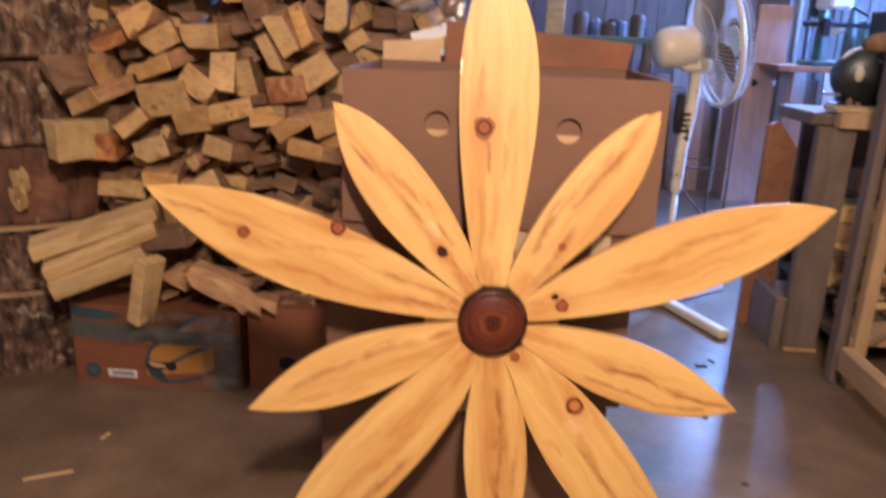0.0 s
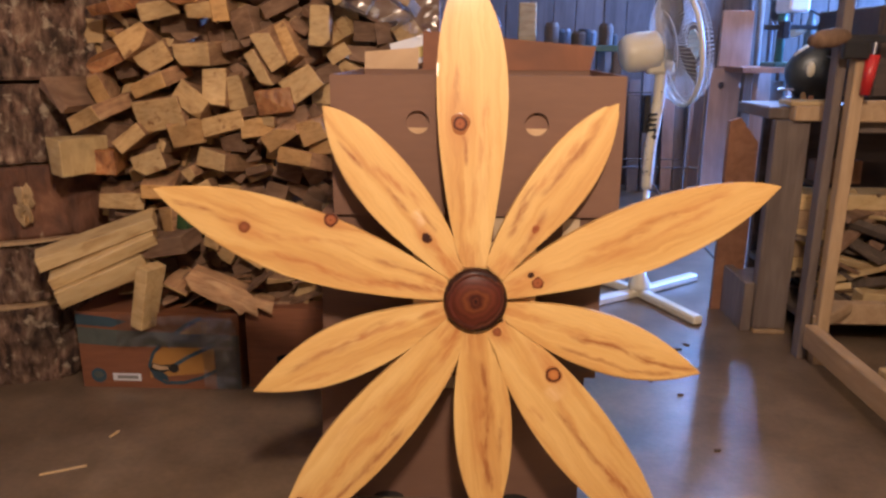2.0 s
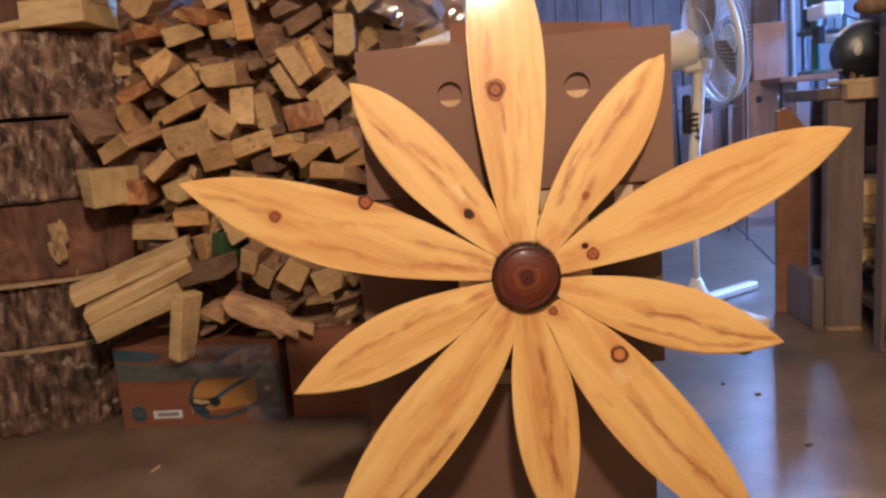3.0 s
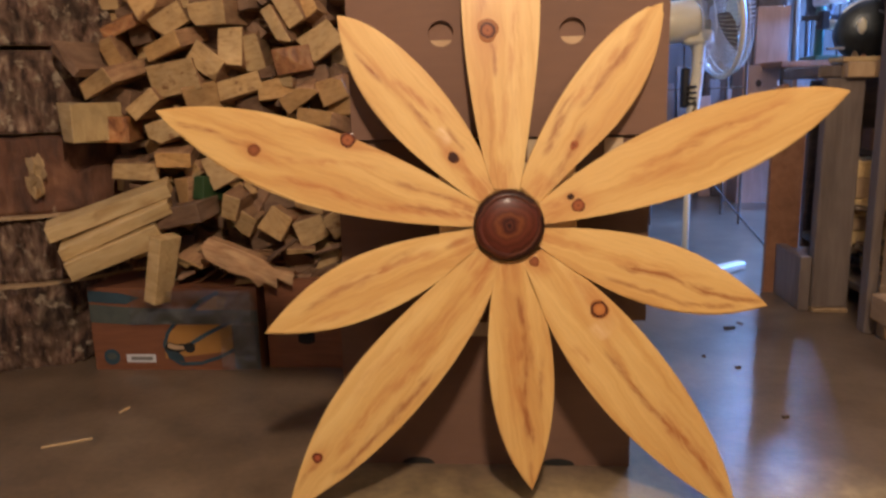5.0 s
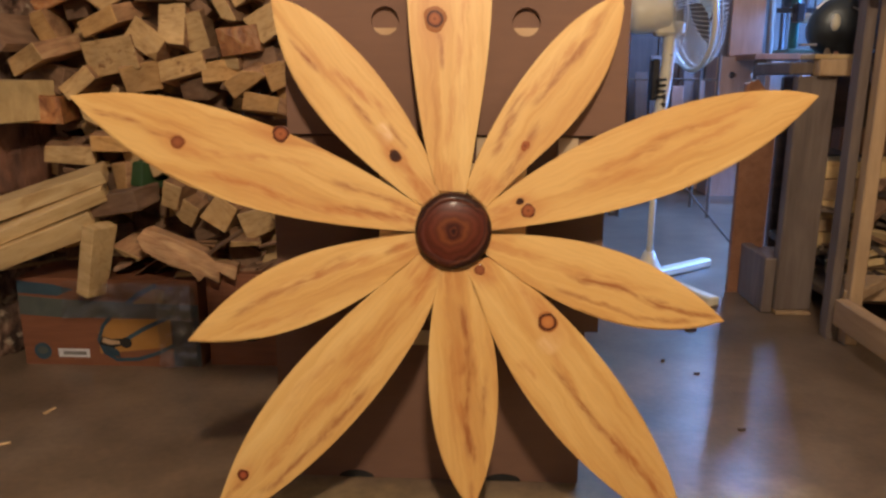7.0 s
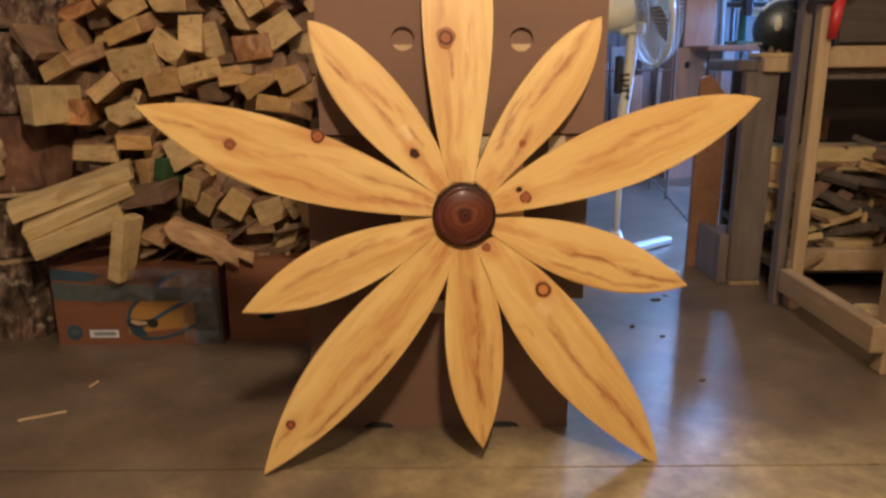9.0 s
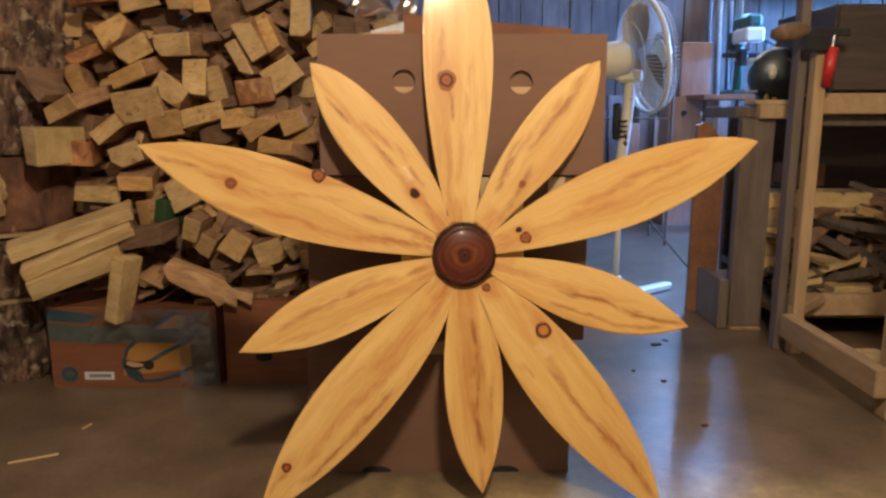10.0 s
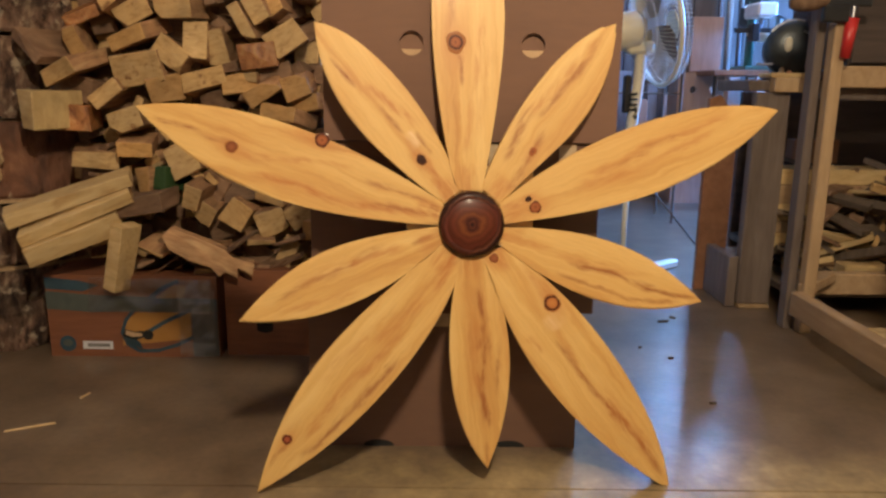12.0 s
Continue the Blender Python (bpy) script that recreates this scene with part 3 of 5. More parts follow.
def petal(base, tip, b_left, c_left, b_right, c_right, knots=(), streaks=()):
    """One petal board. Knots (u, v, radius, squash, material) and streaks (points, width, strength, tone) are in the flower's own plane."""
    base, tip = Vector(base), Vector(tip)
    ln = (tip - base).length
    left, right = curve_side(b_left, c_left, ln), curve_side(b_right, c_right, ln)
    outline = [tuple(p) for p in right] + [tuple(p) for p in reversed(left[:-1])]
    turn = math.atan2((tip - base).y, (tip - base).x)
    place = Matrix.Translation((base.x, base.y, 0)) @ Matrix.Rotation(turn, 4, "Z")
    inv = place.inverted()
    segments = []
    for points, width, strength, tone in streaks:
        local = [inv @ Vector((u, v, 0)) for u, v in points]
        segments += [(a.x, a.y, b.x, b.y, width, strength, tone) for a, b in zip(local, local[1:])]
    segments.append((-0.02, 0.0, 0.04, 0.0, 0.016, 0.6, PINE_RED))
    spots = [((inv @ Vector((u, v, 0))).x, (inv @ Vector((u, v, 0))).y, r) for u, v, r, squash, mat in knots]
    ob = part("petal", slab(outline, 0.018, 0.0025), petal_pine(round(10 * turn, 1), segments, spots), flower, m=place)
    for u, v, r, squash, mat in knots:
        p = inv @ Vector((u, v, 0))
        bm = lathe([(r, -0.003), (r, 0.0001), (r * 0.9, 0.0004), (r * 0.4, 0.0005)], 22)
        for vert in bm.verts:
            a = math.atan2(vert.co.y, vert.co.x)
            k = 1 + 0.06 * math.sin(3 * a + u * 40) + 0.04 * math.sin(5 * a + v * 70)
            vert.co.x, vert.co.y = vert.co.x * squash * k, vert.co.y * k
        part("knot", bm, mat, ob, "dark round knot in the pine", m=Matrix.Translation((p.x, p.y, 0)))
    return ob


DK, RD = PINE_DARK, PINE_RED
petal((-0.003, 0.055), (-0.016, 0.566), (0.001, 0.022), (0.091, 0.046, 0.430, 0.097), (-0.001, -0.022), (0.212, -0.063, 0.395, -0.106), [(-0.027, 0.306, 0.0165, 1.15, KNOT)],
      [([(-0.026, 0.29), (-0.016, 0.235)], 0.0022, 0.8, DK), ([(0.018, 0.35), (0.001, 0.21), (-0.006, 0.12)], 0.006, 0.5, RD), ([(-0.028, 0.40), (-0.028, 0.326)], 0.003, 0.55, DK),
       ([(0.03, 0.30), (0.012, 0.15)], 0.005, 0.35, RD)])
petal((0.039, 0.041), (0.250, 0.345), (0.003, 0.029), (0.115, 0.062, 0.294, 0.068), (-0.003, -0.014), (0.122, -0.021, 0.212, -0.094), [(0.105, 0.124, 0.006, 1.3, KNOT)],
      [([(0.211, 0.314), (0.155, 0.249), (0.099, 0.189)], 0.007, 0.6, RD), ([(0.099, 0.194), (0.057, 0.107)], 0.007, 0.75, DK), ([(0.194, 0.281), (0.115, 0.183)], 0.004, 0.75, DK),
       ([(0.125, 0.149), (0.065, 0.058)], 0.005, 0.75, DK), ([(0.226, 0.32), (0.175, 0.25)], 0.004, 0.4, DK)])
petal((0.049, 0.017), (0.538, 0.198), (0.003, 0.017), (0.257, 0.102, 0.461, 0.047), (-0.004, -0.017), (0.130, -0.048, 0.336, -0.101), [(0.110, 0.029, 0.0105, 1, KNOT), (0.098, 0.043, 0.005, 1.2, KNOT_DARK)],
      [([(0.19, 0.072), (0.323, 0.139), (0.45, 0.19)], 0.007, 0.6, RD), ([(0.198, 0.062), (0.323, 0.114), (0.42, 0.163)], 0.006, 0.5, RD), ([(0.25, 0.1), (0.36, 0.155)], 0.003, 0.5, DK),
       ([(0.058, 0.026), (0.12, 0.056)], 0.008, 0.6, RD), ([(0.07, 0.0), (0.12, 0.012)], 0.004, 0.4, RD)])
petal((0.049, -0.014), (0.406, -0.136), (-0.000, 0.009), (0.135, 0.056, 0.247, 0.067), (0.001, -0.018), (0.080, -0.046, 0.245, -0.096), (),
      [([(0.18, -0.068), (0.266, -0.094), (0.341, -0.122)], 0.0035, 0.95, DK), ([(0.16, -0.085), (0.266, -0.126), (0.357, -0.137)], 0.003, 0.75, DK), ([(0.08, -0.026), (0.138, -0.04)], 0.006, 0.6, RD),
       ([(0.14, -0.05), (0.3, -0.09)], 0.006, 0.45, RD), ([(0.33, -0.12), (0.39, -0.133)], 0.003, 0.8, DK)])
petal((0.033, -0.045), (0.353, -0.470), (0.007, 0.020), (0.192, 0.094, 0.439, 0.063), (-0.004, -0.016), (0.142, -0.064, 0.288, -0.096), [(0.140, -0.136, 0.0145, 1.15, KNOT_RING), (0.039, -0.058, 0.008, 1, KNOT_SOFT)],
      [([(0.15, -0.205), (0.222, -0.291), (0.287, -0.367), (0.338, -0.439)], 0.0045, 0.95, DK), ([(0.23, -0.29), (0.33, -0.42)], 0.011, 0.5, RD), ([(0.096, -0.195), (0.122, -0.22)], 0.006, 0.5, RD),
       ([(0.085, -0.07), (0.144, -0.131)], 0.006, 0.5, RD), ([(0.143, -0.157), (0.19, -0.258)], 0.005, 0.4, RD), ([(0.139, -0.156), (0.156, -0.18)], 0.009, 0.6, (0.86, 0.64, 0.34))])
petal((-0.000, -0.054), (0.029, -0.424), (-0.000, 0.019), (0.110, 0.072, 0.257, 0.062), (0.000, -0.018), (0.084, -0.049, 0.264, -0.079), (),
      [([(0.01, -0.112), (0.022, -0.165), (0.013, -0.215)], 0.0045, 0.95, DK), ([(0.026, -0.195), (0.018, -0.284), (0.027, -0.345)], 0.004, 0.95, DK), ([(0.044, -0.215), (0.042, -0.29)], 0.003, 0.7, DK),
       ([(0.026, -0.375), (0.027, -0.412)], 0.003, 0.6, DK), ([(0.008, -0.16), (0.012, -0.30)], 0.008, 0.5, RD)])
petal((-0.035, -0.043), (-0.365, -0.456), (-0.001, 0.024), (0.062, 0.067, 0.311, 0.096), (0.003, -0.020), (0.198, -0.053, 0.323, -0.094), [(-0.314, -0.365, 0.0088, 1, KNOT_SMALL)],
      [([(-0.06, -0.11), (-0.026, -0.038)], 0.007, 0.85, RD), ([(-0.16, -0.207), (-0.083, -0.13)], 0.006, 0.6, RD), ([(-0.281, -0.355), (-0.202, -0.274), (-0.118, -0.188)], 0.006, 0.7, RD),
       ([(-0.286, -0.395), (-0.203, -0.313), (-0.129, -0.236)], 0.005, 0.8, DK), ([(-0.344, -0.41), (-0.314, -0.373)], 0.003, 0.6, DK), ([(-0.25, -0.27), (-0.13, -0.15)], 0.008, 0.4, RD)])
petal((-0.050, -0.016), (-0.393, -0.163), (0.003, 0.016), (0.142, 0.066, 0.273, 0.056), (-0.003, -0.013), (0.138, -0.052, 0.222, -0.079), (),
      [([(-0.325, -0.124), (-0.242, -0.083), (-0.15, -0.033)], 0.0045, 0.65, DK), ([(-0.213, -0.064), (-0.115, -0.036)], 0.006, 0.6, RD), ([(-0.32, -0.149), (-0.2, -0.118)], 0.005, 0.5, RD),
       ([(-0.1, -0.03), (-0.065, -0.018)], 0.004, 0.6, DK), ([(-0.3, -0.105), (-0.2, -0.055)], 0.01, 0.35, RD)])
petal((-0.054, 0.019), (-0.555, 0.195), (-0.008, 0.019), (0.236, 0.088, 0.376, 0.087), (-0.001, -0.018), (0.201, -0.071, 0.399, -0.072), [(-0.400, 0.129, 0.0105, 1.1, KNOT_SOFT), (-0.251, 0.141, 0.0125, 1, KNOT)],
      [([(-0.522, 0.175), (-0.451, 0.146), (-0.395, 0.131)], 0.0035, 0.85, DK), ([(-0.405, 0.122), (-0.328, 0.111), (-0.213, 0.095)], 0.005, 0.55, RD), ([(-0.365, 0.084), (-0.213, 0.039), (-0.065, 0.013)], 0.0055, 0.85, RD),
       ([(-0.165, 0.036), (-0.065, 0.014)], 0.003, 0.7, DK), ([(-0.175, 0.075), (-0.065, 0.034)], 0.003, 0.65, DK), ([(-0.295, 0.158), (-0.251, 0.14)], 0.004, 0.5, RD), ([(-0.075, 0.028), (-0.058, 0.022)], 0.006, 0.8, DK)])
petal((-0.033, 0.045), (-0.263, 0.336), (0.000, 0.017), (0.166, 0.061, 0.267, 0.071), (-0.001, -0.017), (0.124, -0.072, 0.317, -0.060), [(-0.085, 0.109, 0.008, 1.3, KNOT_DARK)],
      [([(-0.238, 0.275), (-0.195, 0.23)], 0.0028, 0.95, DK), ([(-0.172, 0.234), (-0.095, 0.168)], 0.0055, 0.75, RD), ([(-0.158, 0.198), (-0.118, 0.155)], 0.0028, 0.8, DK),
       ([(-0.111, 0.147), (-0.079, 0.099), (-0.045, 0.047)], 0.006, 0.85, RD), ([(-0.21, 0.262), (-0.15, 0.2)], 0.008, 0.35, RD), ([(-0.095, 0.155), (-0.075, 0.12)], 0.003, 0.7, DK), ([(-0.108, 0.155), (-0.096, 0.13)], 0.005, 0.9, (0.86, 0.64, 0.4))])
hub = part("centre_disc", lathe([(0.05, -0.012), (0.055, -0.006), (0.0563, 0.002), (0.0553, 0.009), (0.0505, 0.0145), (0.0455, 0.0155), (0.044, 0.0148), (0.042, 0.0155), (0.032, 0.0185), (0.018, 0.0198), (0.004, 0.02)], 72), HUBM, flower,
           "dark reddish varnished log-slice centre", smooth=True)
part("backing_board", box(-0.11, 0.11, -0.1, 0.1, -0.034, -0.0185, 0.002), SAWN_PLAIN, flower)


# ---- cardboard boxes ----
def panel_with_holes(x0, x1, z0, z1, y, holes, thick, notches=()):
    """An upright cardboard face in the xz plane with round hand holes and notches at its foot."""
    bm = bmesh.new()
    xs = sorted({x0, x1, *[h[0] - h[2] * 1.4 for h in holes], *[h[0] + h[2] * 1.4 for h in holes]})
    cols = list(zip(xs, xs[1:]))

    def quad(a, b, c, d):
        bm.faces.new([bm.verts.new((a, y, c)), bm.verts.new((b, y, c)), bm.verts.new((b, y, d)), bm.verts.new((a, y, d))])
    for a, b in cols:
        h = next((h for h in holes if a < h[0] < b), None)
        if not h:
            quad(a, b, z0, z1)
            continue
        cx, cz, r = h
        e = r * 1.4
        quad(a, b, z0, cz - e)
        quad(a, b, cz + e, z1)
        n = 32
        ring = [(cx + r * math.cos(2 * math.pi * k / n), cz + r * math.sin(2 * math.pi * k / n)) for k in range(n)]
        sq = []
        for k in range(n):
            c, s = math.cos(2 * math.pi * k / n), math.sin(2 * math.pi * k / n)
            f = e / max(abs(c), abs(s))
            sq.append((cx + f * c, cz + f * s))
        for k in range(n):
            j = (k + 1) % n
            bm.faces.new([bm.verts.new((q[0], y, q[1])) for q in (ring[k], sq[k], sq[j], ring[j])])
    bmesh.ops.remove_doubles(bm, verts=bm.verts, dist=1e-5)
    ext = bmesh.ops.extrude_face_region(bm, geom=bm.faces[:])
    for v in ext["geom"]:
        if isinstance(v, bmesh.types.BMVert):
            v.co.y += thick
    return bm


def carton(label, x0, x1, y0, y1, z0, z1, mat, holes=(), lean=0.0, closed=True, liner=True, yaw=0.0):
    cx, cy = (x0 + x1) / 2, (y0 + y1) / 2
    ob = thing("cardboard_box", label, "cardboard box", pose(cx, cy, z0, 0, lean, yaw))
    hx, hy, h = (x1 - x0) / 2, (y1 - y0) / 2, z1 - z0
    t = 0.006
    part("front_panel", panel_with_holes(-hx, hx, 0, h, -hy, [(a - cx, b - z0, r) for a, b, r in holes], t), mat, ob)
    if holes:
        part("inner_liner", box(-hx + 0.01, hx - 0.01, -hy + 0.0085, -hy + 0.0115, 0.008, h - 0.02, 0), mat, ob)
        part("divider", box(-hx + 0.012, hx - 0.012, -hy + 0.0065, -hy + 0.0080, 0.008, 0.157, 0), CARD_PALE, ob, "pale inner cardboard divider")
    part("back_panel", box(-hx, hx, hy - t, hy, 0, h, 0.001), mat, ob)
    part("side_panel", box(-hx, -hx + t, -hy + t, hy - t, 0, h, 0.001), mat, ob)
    part("side_panel", box(hx - t, hx, -hy + t, hy - t, 0, h, 0.001), mat, ob)
    part("bottom_panel", box(-hx + t, hx - t, -hy + t, hy - t, 0.001, t, 0.0), mat, ob)
    if closed:
        part("top_panel", box(-hx + t, hx - t, -hy + t, hy - t, h - t, h - 0.001, 0.0), mat, ob)
    return ob


low = carton("plain brown cardboard box at the bottom of a stack", -0.298, 0.212, 1.418, 1.80, 0, 0.272, CARD, lean=0.0)
for u in (-0.125, 0.128):
    part("hand_notch", slab([(u + 0.03 * math.cos(a * math.pi / 10), 0.013 * math.sin(a * math.pi / 10)) for a in range(11)], 0.002), INK, low,
         "dark cut-out at the foot of the box", m=pose(0, -0.1923, 0.0005, 90, 0, 0))
part("tape_strip", box(-0.028, 0.042, -0.1925, -0.191, 0.245, 0.27, 0), TAPE, low)
mid = carton("brown cardboard box in the middle of a stack", -0.288, 0.232, 1.413, 1.80, 0.274, 0.588, CARD)
part("tape_strip", box(0.06, 0.1, -0.1955, -0.1937, 0.225, 0.312, 0), TAPE, mid)
part("tape_strip", box(0.185, 0.215, -0.1955, -0.1937, 0.24, 0.312, 0), TAPE, mid)
top = carton("open brown cardboard box with two round hand holes", -0.259, 0.254, 1.405, 1.80, 0.59, 0.838, CARD, [(-0.106, 0.757, 0.0205), (0.103, 0.755, 0.0205)], closed=False)
bm = slab([(-0.12, 0), (0.25, 0), (0.262, 0.052), (-0.12, 0.085)], 0.005)
part("flap", bm, CARD_RED, top, m=pose(0, 0.19, 0.246, 82, 0, 0))
part("flap", slab([(-0.25, 0), (-0.13, 0), (-0.13, 0.05), (-0.25, 0.04)], 0.005), CARD_PALE, top, m=pose(0, 0.192, 0.246, 75, 0, 0))

printed = carton("printed red-brown banana carton with blue and ochre artwork in plastic film", -1.042, -0.612, 1.885, 2.24, 0, 0.214, CARD_RED)
hy = -0.1775


def print_patch(name, outline, mat, parent, lift, label=""):
    return part(name, slab(outline, 0.0006), mat, parent, label, m=pose(0, hy - lift, 0, 90, 0, 0))


def band(pts, w):
    left, right = [], []
    for i, p in enumerate(pts):
        d = Vector(pts[min(i + 1, len(pts) - 1)]) - Vector(pts[max(i - 1, 0)])
        n = Vector((-d.y, d.x)).normalized() * w / 2
        left.append((p[0] + n.x, p[1] + n.y))
        right.append((p[0] - n.x, p[1] - n.y))
    return left + right[::-1]


print_patch("ochre_print", [(-0.03, 0.03), (0.145, 0.05), (0.145, 0.118), (0.01, 0.118), (-0.03, 0.085)], ORANGEP, printed, 0.0010)
print_patch("blue_band", band([(0.004, 0.125), (-0.018, 0.098), (-0.03, 0.065), (-0.018, 0.034), (0.01, 0.016), (0.06, 0.018), (0.11, 0.034), (0.15, 0.055)], 0.009), BLUEP, printed, 0.0016)
print_patch("blue_band", band([(0.034, 0.066), (0.08, 0.094), (0.15, 0.128)], 0.010), BLUEP, printed, 0.0022)
print_patch("blue_band", band([(0.045, 0.155), (0.075, 0.18), (0.12, 0.202)], 0.011), BLUEP, printed, 0.0022)
print_patch("ochre_print", [(0.06, 0.156), (0.13, 0.158), (0.14, 0.19), (0.11, 0.192)], ORANGEP, printed, 0.0016)
print_patch("blue_patch", [(-0.03, 0.05), (-0.005, 0.03), (0.02, 0.022), (0.015, 0.04), (-0.01, 0.056)], BLUEP, printed, 0.0028)
print_patch("dark_drawing", [(-0.03, 0.055), (-0.02, 0.075), (0.0, 0.068), (0.024, 0.07), (0.03, 0.055), (0.005, 0.046)], INK, printed, 0.0031, "dark part of the printed drawing")
print_patch("pale_drawing", [(-0.022, 0.061), (-0.004, 0.054), (0.022, 0.056), (0.02, 0.064), (0.0, 0.066), (-0.018, 0.072)], CARD_PALE, printed, 0.0036)
print_patch("hand_hole", [(0.036 + 0.014 * math.cos(a * math.pi / 8), 0.06 + 0.013 * math.sin(a * math.pi / 8)) for a in range(16)], INK, printed, 0.004, "dark round hand hole")
print_patch("round_emblem", [(-0.17 + 0.021 * math.cos(a * math.pi / 10), 0.034 + 0.021 * math.sin(a * math.pi / 10)) for a in range(20)], BLUEP, printed, 0.001)
print_patch("round_emblem", [(-0.17 + 0.013 * math.cos(a * math.pi / 10), 0.036 + 0.009 * math.sin(a * math.pi / 10)) for a in range(20)], TEALP, printed, 0.0016)
print_patch("paper_label", [(-0.132, 0.02), (-0.056, 0.02), (-0.056, 0.041), (-0.132, 0.041)], WHITE, printed, 0.001, "small white label with grey print")
print_patch("label_print", [(-0.12, 0.026), (-0.064, 0.026), (-0.064, 0.035), (-0.12, 0.035)], GREYP, printed, 0.0016)
print_patch("teal_band", [(-0.2145, 0.125), (-0.1, 0.118), (0.02, 0.121), (0.02, 0.16), (-0.1, 0.163), (-0.2145, 0.172)], TEALP, printed, 0.001)
print_patch("teal_band", [(0.02, 0.1205), (0.2145, 0.12), (0.2145, 0.155), (0.02, 0.16)], TEALP, printed, 0.001)
print_patch("blue_band", [(-0.2145, 0.178), (-0.12, 0.172), (-0.08, 0.188), (-0.13, 0.2), (-0.2145, 0.208)], BLUEP, printed, 0.001)
print_patch("teal_band", [(0.148, 0.002), (0.2145, 0.002), (0.2145, 0.119), (0.148, 0.119)], GREYTEAL, printed, 0.0014, "dull grey-teal printed end")

plain = carton("plain red-brown cardboard box with a dark hand hole", -0.598, -0.33, 1.905, 2.25, 0, 0.225, CARD_RED)
part("hand_hole", slab([(0.0 + 0.021 * max(-1, min(1, 1.25 * math.cos(a * math.pi / 10))), 0.078 + 0.017 * math.sin(a * math.pi / 10)) for a in range(20)], 0.001), INK, plain,
     "dark hand hole", m=pose(-0.035, -0.1735, 0, 90, 0, 0))


def crumpled(name, nx, ny, w, h, amp, seed, mat, parent=None, label="", m=None, freq=9.0):
    bm = bmesh.new()
    g = [[None] * (ny + 1) for _ in range(nx + 1)]
    for i in range(nx + 1):
        for j in range(ny + 1):
            p = Vector(((i / nx - 0.5) * w, (j / ny - 0.5) * h, 0))
            q = p * freq + Vector((seed, seed * 1.7, 0))
            p.z = amp * (noise.noise(q) + 0.6 * abs(noise.noise(q * 2.3)))
            p.x += amp * 0.5 * noise.noise(q + Vector((9, 0, 0)))
            p.y += amp * 0.5 * noise.noise(q + Vector((0, 9, 0)))
            g[i][j] = bm.verts.new(p)
    for i in range(nx):
        for j in range(ny):
            bm.faces.new((g[i][j], g[i + 1][j], g[i + 1][j + 1], g[i][j + 1]))
    ob = part(name, bm, mat, parent, label, m)
    return ob


film = thing("plastic_film", "", "", pose(-0.672, 1.868, 0.105))
crumpled("film_sheet", 22, 40, 0.09, 0.20, 0.013, 3.1, FILM, film, "", pose(0.012, 0, 0.0, 90, 0, 0), 14)
crumpled("film_fold", 44, 20, 0.30, 0.085, 0.014, 6.4, FILM, film, "folded upper edge of the film", pose(-0.10, -0.006, 0.064, 82, 0, 0), 10)
tagged(film, "crumpled clear plastic film hanging over the printed carton", "plastic film")


# ---- thick log rounds stacked into a column beside the pile ----
def log_round(cx, cy, r, z0, z1, mat, seed, rough):
    bm = bmesh.new()
    na, nz = 150, 22
    loops = []
    for j in range(nz + 1):
        z = z0 + (z1 - z0) * j / nz
        edge = 0.985 if j in (0, nz) else 1.0
        loop = []
        for k in range(na):
            a = 2 * math.pi * k / na
            c, s = math.cos(a), math.sin(a)
            wob = noise.noise(Vector((c * 1.3, s * 1.3, seed))) * 0.03
            flake = (abs(noise.noise(Vector((c * r * 36, s * r * 36, z * 9 + seed)))) * 1.4 + noise.noise(Vector((c * r * 14, s * r * 14, z * 14 + seed))) * 0.8
                     + 0.5 * noise.noise(Vector((c * r * 90, s * r * 90, z * 40 + seed))))
            q = (r + wob + rough * flake) * edge
            loop.append(bm.verts.new((cx + q * c, cy + q * s, z)))
        loops.append(loop)
    for a, b in zip(loops, loops[1:]):
        for k in range(na):
            bm.faces.new((a[k], a[(k + 1) % na], b[(k + 1) % na], b[k]))
    label = "thick shaggy-barked log round in a stacked column" if mat is BARK else "reddish log round with stripped bark in a stacked column"
    ob = thing("log_round", label, "log round", group="stacked log rounds")
    part("bark", bm, mat, ob)
    part("end_grain", lathe([(r - 0.055, z0 + 0.004), (r - 0.05, z0 + 0.006), (r - 0.05, z1 - 0.006), (r - 0.055, z1 - 0.003)], 60), SAWN_PLAIN, ob, "pale sawn end grain", m=pose(cx, cy, 0))
    return ob


log_round(-1.35, 2.19, 0.325, 0.0, 0.213, BARK, 1.3, 0.017)
log_round(-1.34, 2.20, 0.33, 0.221, 0.386, BARK, 4.1, 0.015)
log_round(-1.33, 2.21, 0.335, 0.394, 0.588, BARK_RED, 7.7, 0.008)
log_round(-1.32, 2.21, 0.34, 0.594, 0.792, BARK, 12.2, 0.015)
log_round(-1.31, 2.21, 0.34, 0.801, 1.003, BARK, 15.9, 0.015)
for z, r in ((0.390, 0.345), (0.217, 0.34)):
    tagged(part("slice_disc", lathe([(r, z - 0.004), (r, z + 0.004)], 72), LUMBER, m=pose(-1.335, 2.205, 0)), "thin pale wood disc between log rounds", "wood disc", group="discs between the rounds")
tr = random.Random(6)
torn = thing("torn_bark", "pale torn strip of inner bark on a log round", "bark strip", pose(-1.155, 1.907, 0.492))
